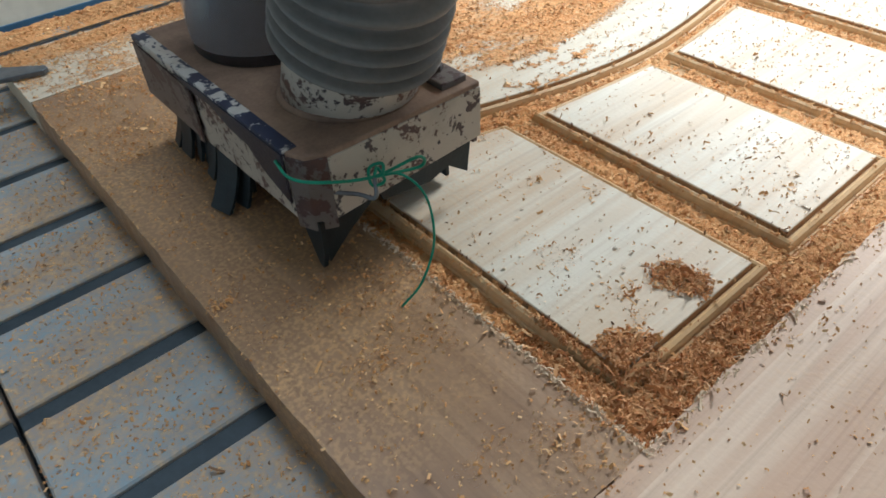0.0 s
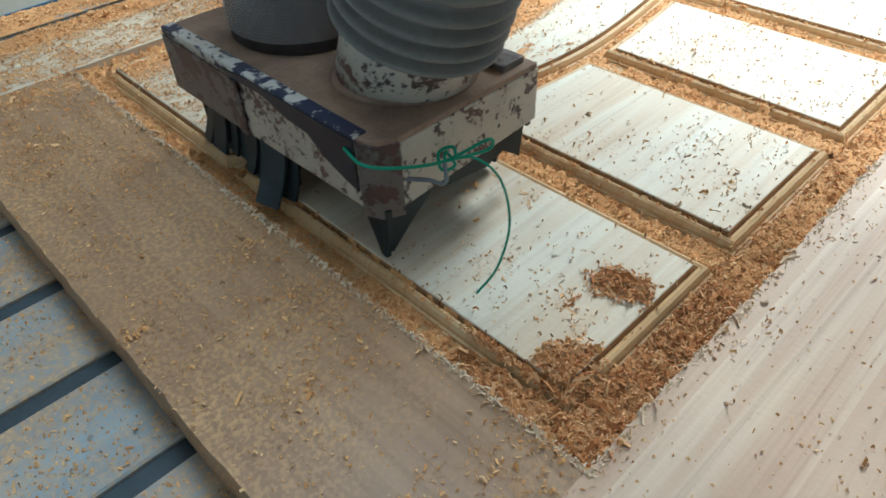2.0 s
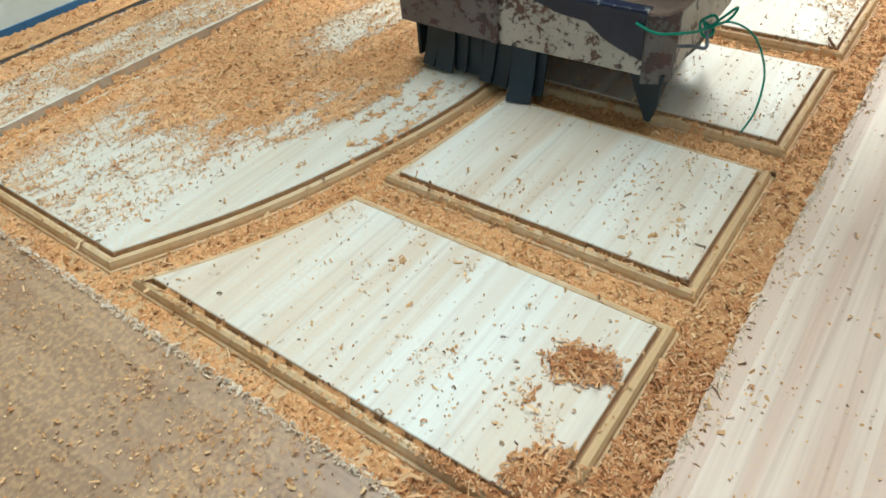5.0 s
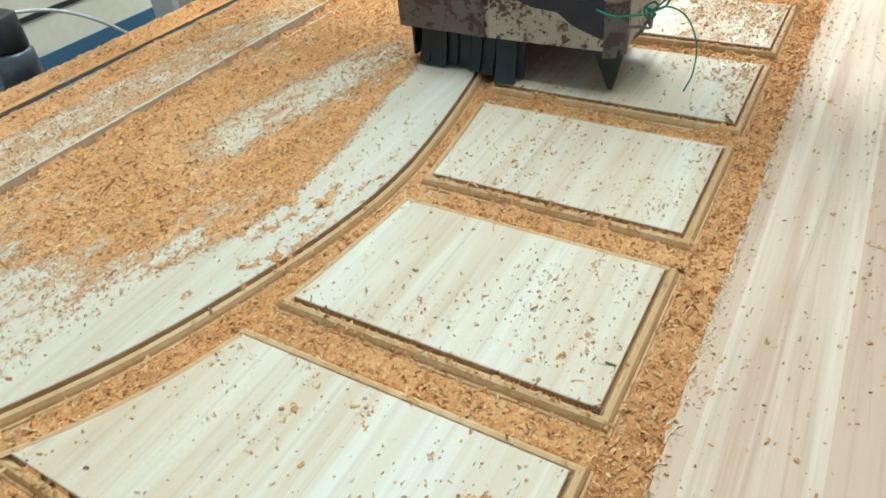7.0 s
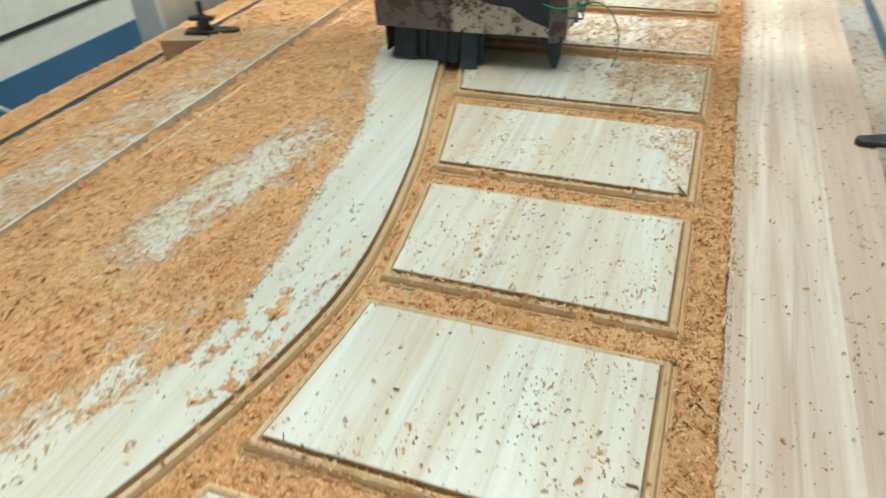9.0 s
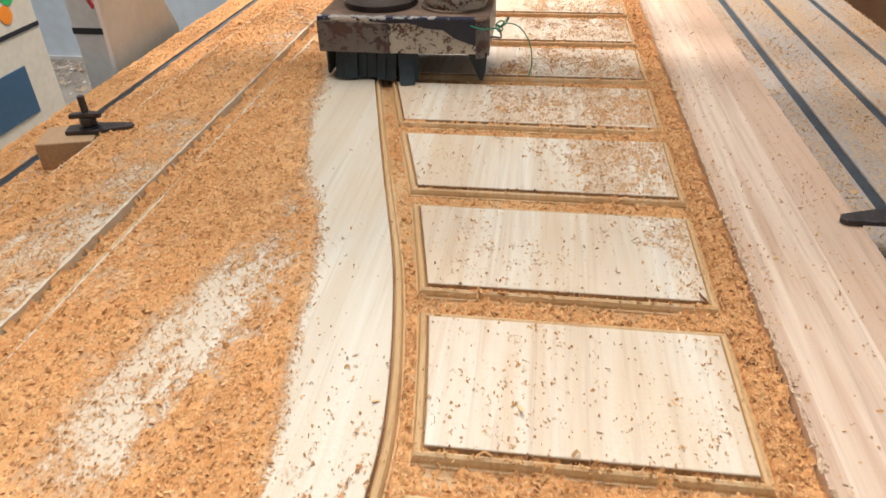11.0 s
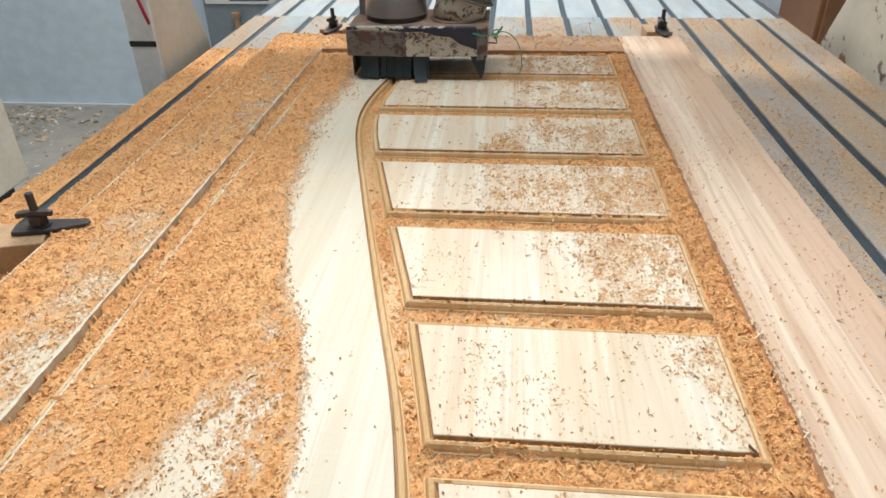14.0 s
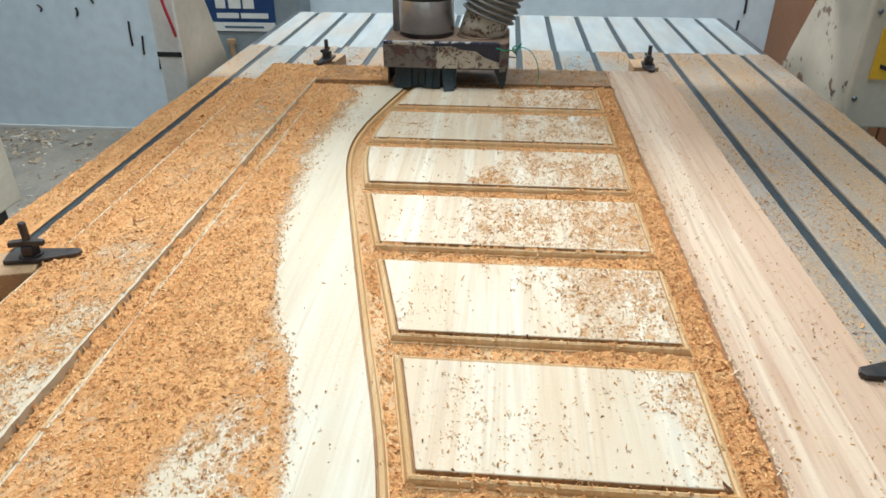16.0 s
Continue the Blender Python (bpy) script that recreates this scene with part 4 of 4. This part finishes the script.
def shavings(name, label, count, material, density, length, seed, area=(-0.985, 0.545, -0.35, 2.46), heading=None, stout=1.0, lift=0.0016):
    """Small curled slivers of wood, thrown where the density allows."""
    rng = np.random.default_rng(seed)
    xs, ys, zs, have = [], [], [], 0
    for _ in range(14):
        x, y = rng.uniform(area[0], area[1], count), rng.uniform(area[2], area[3], count)
        p, z = density(x, y)
        ok = rng.random(count) < p
        xs.append(x[ok])
        ys.append(y[ok])
        zs.append(z[ok])
        have += int(ok.sum())
        if have >= count:
            break
    x, y, z = (np.concatenate(v)[:count] for v in (xs, ys, zs))
    n = len(x)
    a = rng.uniform(0, 2 * math.pi, n) if heading is None else heading + rng.normal(0, 0.5, n)
    size = rng.lognormal(-0.15, 0.5, n)
    l, w = length * size, stout * rng.uniform(0.00018, 0.00055, n) * (0.7 + 0.4 * size)
    c, s = np.cos(a), np.sin(a)
    up = rng.uniform(0.0, lift, n) * size
    curl = rng.uniform(-0.5, 0.5, n)
    tip = rng.random(n) < 0.3
    roll = rng.uniform(-1.3, 1.3, n) * w
    verts = []
    for u in (-0.5, 0.0, 0.5):
        side = curl * l * (0.25 - u * u)
        zz = z + 0.0003 + up * np.where(tip, 0.5 + u, 1 - 3.2 * u * u)
        for v, r in ((-w, -roll), (w, roll)):
            verts.append(np.stack([x + c * u * l - s * (side + v), y + s * u * l + c * (side + v), np.maximum(z + 0.0002, zz + r)], -1))
    verts = np.stack(verts, 1).reshape(-1, 3)
    o = np.arange(n)[:, None, None] * 6
    faces = (o + np.array([[0, 2, 3, 1], [2, 4, 5, 3]])[None]).reshape(-1, 4)
    me = bpy.data.meshes.new(name)
    me.from_pydata(verts.tolist(), [], faces.tolist())
    me.materials.append(material)
    tagged(new(name, me), label, "wood shavings", kind="stuff")


def top(c, x, y):
    return surface(x, y) + np.maximum(0.0, depth(c, x, y))


def chips_on_dust(x, y):
    c = cover(x, y)
    p = np.clip((c - 0.12) * 1.1, 0.0, 1.0)
    p = np.where(in_channel(x, y), np.minimum(1.0, 1.6 * (p + 0.08)), 0.75 * p)
    p = np.where((x > DX0 - 0.18) & (x < DX1) & (y > DY0) & (y < DY1) & ~((x < DX0) & in_slot(x, 0.8)), p, 0.0)
    return p, top(c, x, y)


def heap_chips(x, y):
    c = cover(x, y)
    near = np.where((x > -0.09) & (y < 0.36), 1.0, np.where(x > 0, 0.12, 0.06))
    ok = (x > FX0) & (x < 0.045) & (y > 0.168) & (y < 1.98) & ((x > 0.0) | reddish(x, y))
    return np.where(ok, near * smooth_step(0.05, 0.6, c), 0.0), top(c, x, y) + np.random.default_rng(2).uniform(0, 0.002, len(x)) * near


def grains(x, y):
    """Fine grains, thickest where the dust thins out and along its borders."""
    c = cover(x, y)
    p = smooth_step(-0.45, 0.35, c) * (1 - 0.7 * smooth_step(0.5, 0.85, c))
    p = np.where((x < DX0) | on_door(x, y), 0.012 + 0.98 * p * p, 0.25 + 0.6 * smooth_step(-0.25, 0.25, fbm(x, y, 9, 31)))
    z = np.where((x < DX0) & (y > DY0) & (y < DY1) | on_door(x, y), top(c, x, y), BED)
    return np.where(~on_door(x, y) & in_slot(x, 0.75), 0.0, p), z


def chips_on_wood(x, y):
    c = cover(x, y)
    base = 0.014 + 0.17 * smooth_step(0.05, 0.5, fbm(x, y, 7, 21)) + 0.25 * ((x > -0.12) & in_frame(x, y))
    base = np.where((c > 0.55) | in_channel(x, y), 0.0, base) * np.where(x > FX1, 0.7, 1.0)
    off = np.where(in_slot(x, 1.0), 0.0, 0.15 + 0.5 * smooth_step(-0.2, 0.3, fbm(x, y, 9, 31)))
    return np.where(on_door(x, y), base, off), surface(x, y)


def crumbs(x, y):
    """Torn brown crumbs caught in the groove along the near edge of each rung; their dark tone also deepens its shade.
    """
    row = (y + 0.004) % 0.2
    ok = in_frame(x, y) & (x > rung_left(y) + 0.012) & (x < -0.006) & (row > 0.0095) & (row < 0.0135) & (y > 0.2)
    return np.where(ok, 0.35 + 0.65 * smooth_step(-0.1, 0.4, fbm(x, y, 30, 41)), 0.0), np.full(x.shape, -0.0022)


def fibres(x, y):
    near = np.where((x > FX0) & (x < FX1 + 0.004), np.minimum(np.abs(y - 0.1725), np.abs(y - 1.978)), 1.0)
    side = np.where((y > FY0) & (y < FY1), np.minimum(np.abs(x - 0.0385), np.abs(x - FX0 + 0.002)), 1.0)
    return np.where(np.minimum(near, side) < 0.0028, 1.0, 0.0), np.zeros(x.shape)


shavings("shavings", "loose orange wood shavings on the sawdust", 110000, M_CHIP, chips_on_dust, 0.0026, 11, (-0.985, 0.17, 0.03, 2.11), None, 1.3, 0.0014)
shavings("shavings", "long reddish shavings heaped in the corner of the channel", 9000, M_CHIP_RED, heap_chips, 0.0034, 16, (-0.1, 0.045, 0.168, 1.98))
shavings("shavings", "long reddish shavings heaped in the corner of the channel", 5000, M_CHIP_RED, heap_chips, 0.0032, 17, (-0.09, 0.042, 0.168, 0.34))
shavings("sawdust_grains", "fine orange sawdust grains", 100000, M_CHIP, grains, 0.0018, 15, (-0.985, 0.545, -0.2, 2.46), None, 1.1)
shavings("shavings", "scattered brown wood slivers on clean timber and table", 8000, M_CHIP_DARK, chips_on_wood, 0.0022, 12, (-0.985, 0.545, -0.35, 2.46), None, 0.9)
shavings("shavings", "dark brown crumbs, also deepening the shade in the panel grooves", 3600, M_CHIP_CRUMB, crumbs, 0.0028, 18, (-0.47, 0.0, 0.19, 1.96), None, 1.3, 0.003)
def floor_debris(x, y):
    ok = (x < -1.02) & (x > -1.88) | (x < -1.02) & (y > 2.5)
    return np.where(ok, 0.15 + 0.85 * smooth_step(-0.2, 0.5, fbm(x, y, 4, 51)), 0.0), np.full(x.shape, FLOOR)


shavings("floor_debris", "pale wood scraps and chips littering the concrete floor", 5000, M_DEBRIS, floor_debris, 0.016, 19, (-3.6, -1.02, 1.4, 3.68), None, 8.0, 0.004)
shavings("torn_fibres", "pale torn fibres along the routed edges", 1400, M_FIBRE, fibres, 0.0028, 13, (-0.66, 0.042, 0.168, 0.177))
shavings("torn_fibres", "pale torn fibres along the routed edges", 1300, M_FIBRE, fibres, 0.0034, 14, (0.0345, 0.043, 0.17, 1.98), math.pi / 2)

# ---- what moves ----
HEAD_ROWS = [(0.0, -0.486, 0.114), (0.5, -0.481, 0.126), (1.0, -0.471, 0.142), (1.5, -0.457, 0.168), (2.0, -0.438, 0.203), (2.5, -0.417, 0.248), (3.0, -0.400, 0.303), (5.5, -0.377, 0.635),
             (6.0, -0.385, 0.694), (6.5, -0.398, 0.760), (7.0, -0.412, 0.824), (7.5, -0.429, 0.890), (8.0, -0.446, 0.957), (8.5, -0.461, 1.023), (9.0, -0.475, 1.089), (11.5, -0.549, 1.425),
             (12.0, -0.556, 1.487), (12.5, -0.559, 1.552), (13.0, -0.560, 1.625), (13.5, -0.553, 1.695), (14.0, -0.542, 1.754), (14.5, -0.526, 1.811), (15.0, -0.508, 1.856), (15.5, -0.493, 1.898), (16.0, -0.479, 1.920)]


def motions():
    walk(HEAD, [(t, pose(x, y, 0)) for t, x, y in HEAD_ROWS])
    walk(GANTRY, [(t, pose(0, y, 0)) for t, x, y in HEAD_ROWS])


motions()
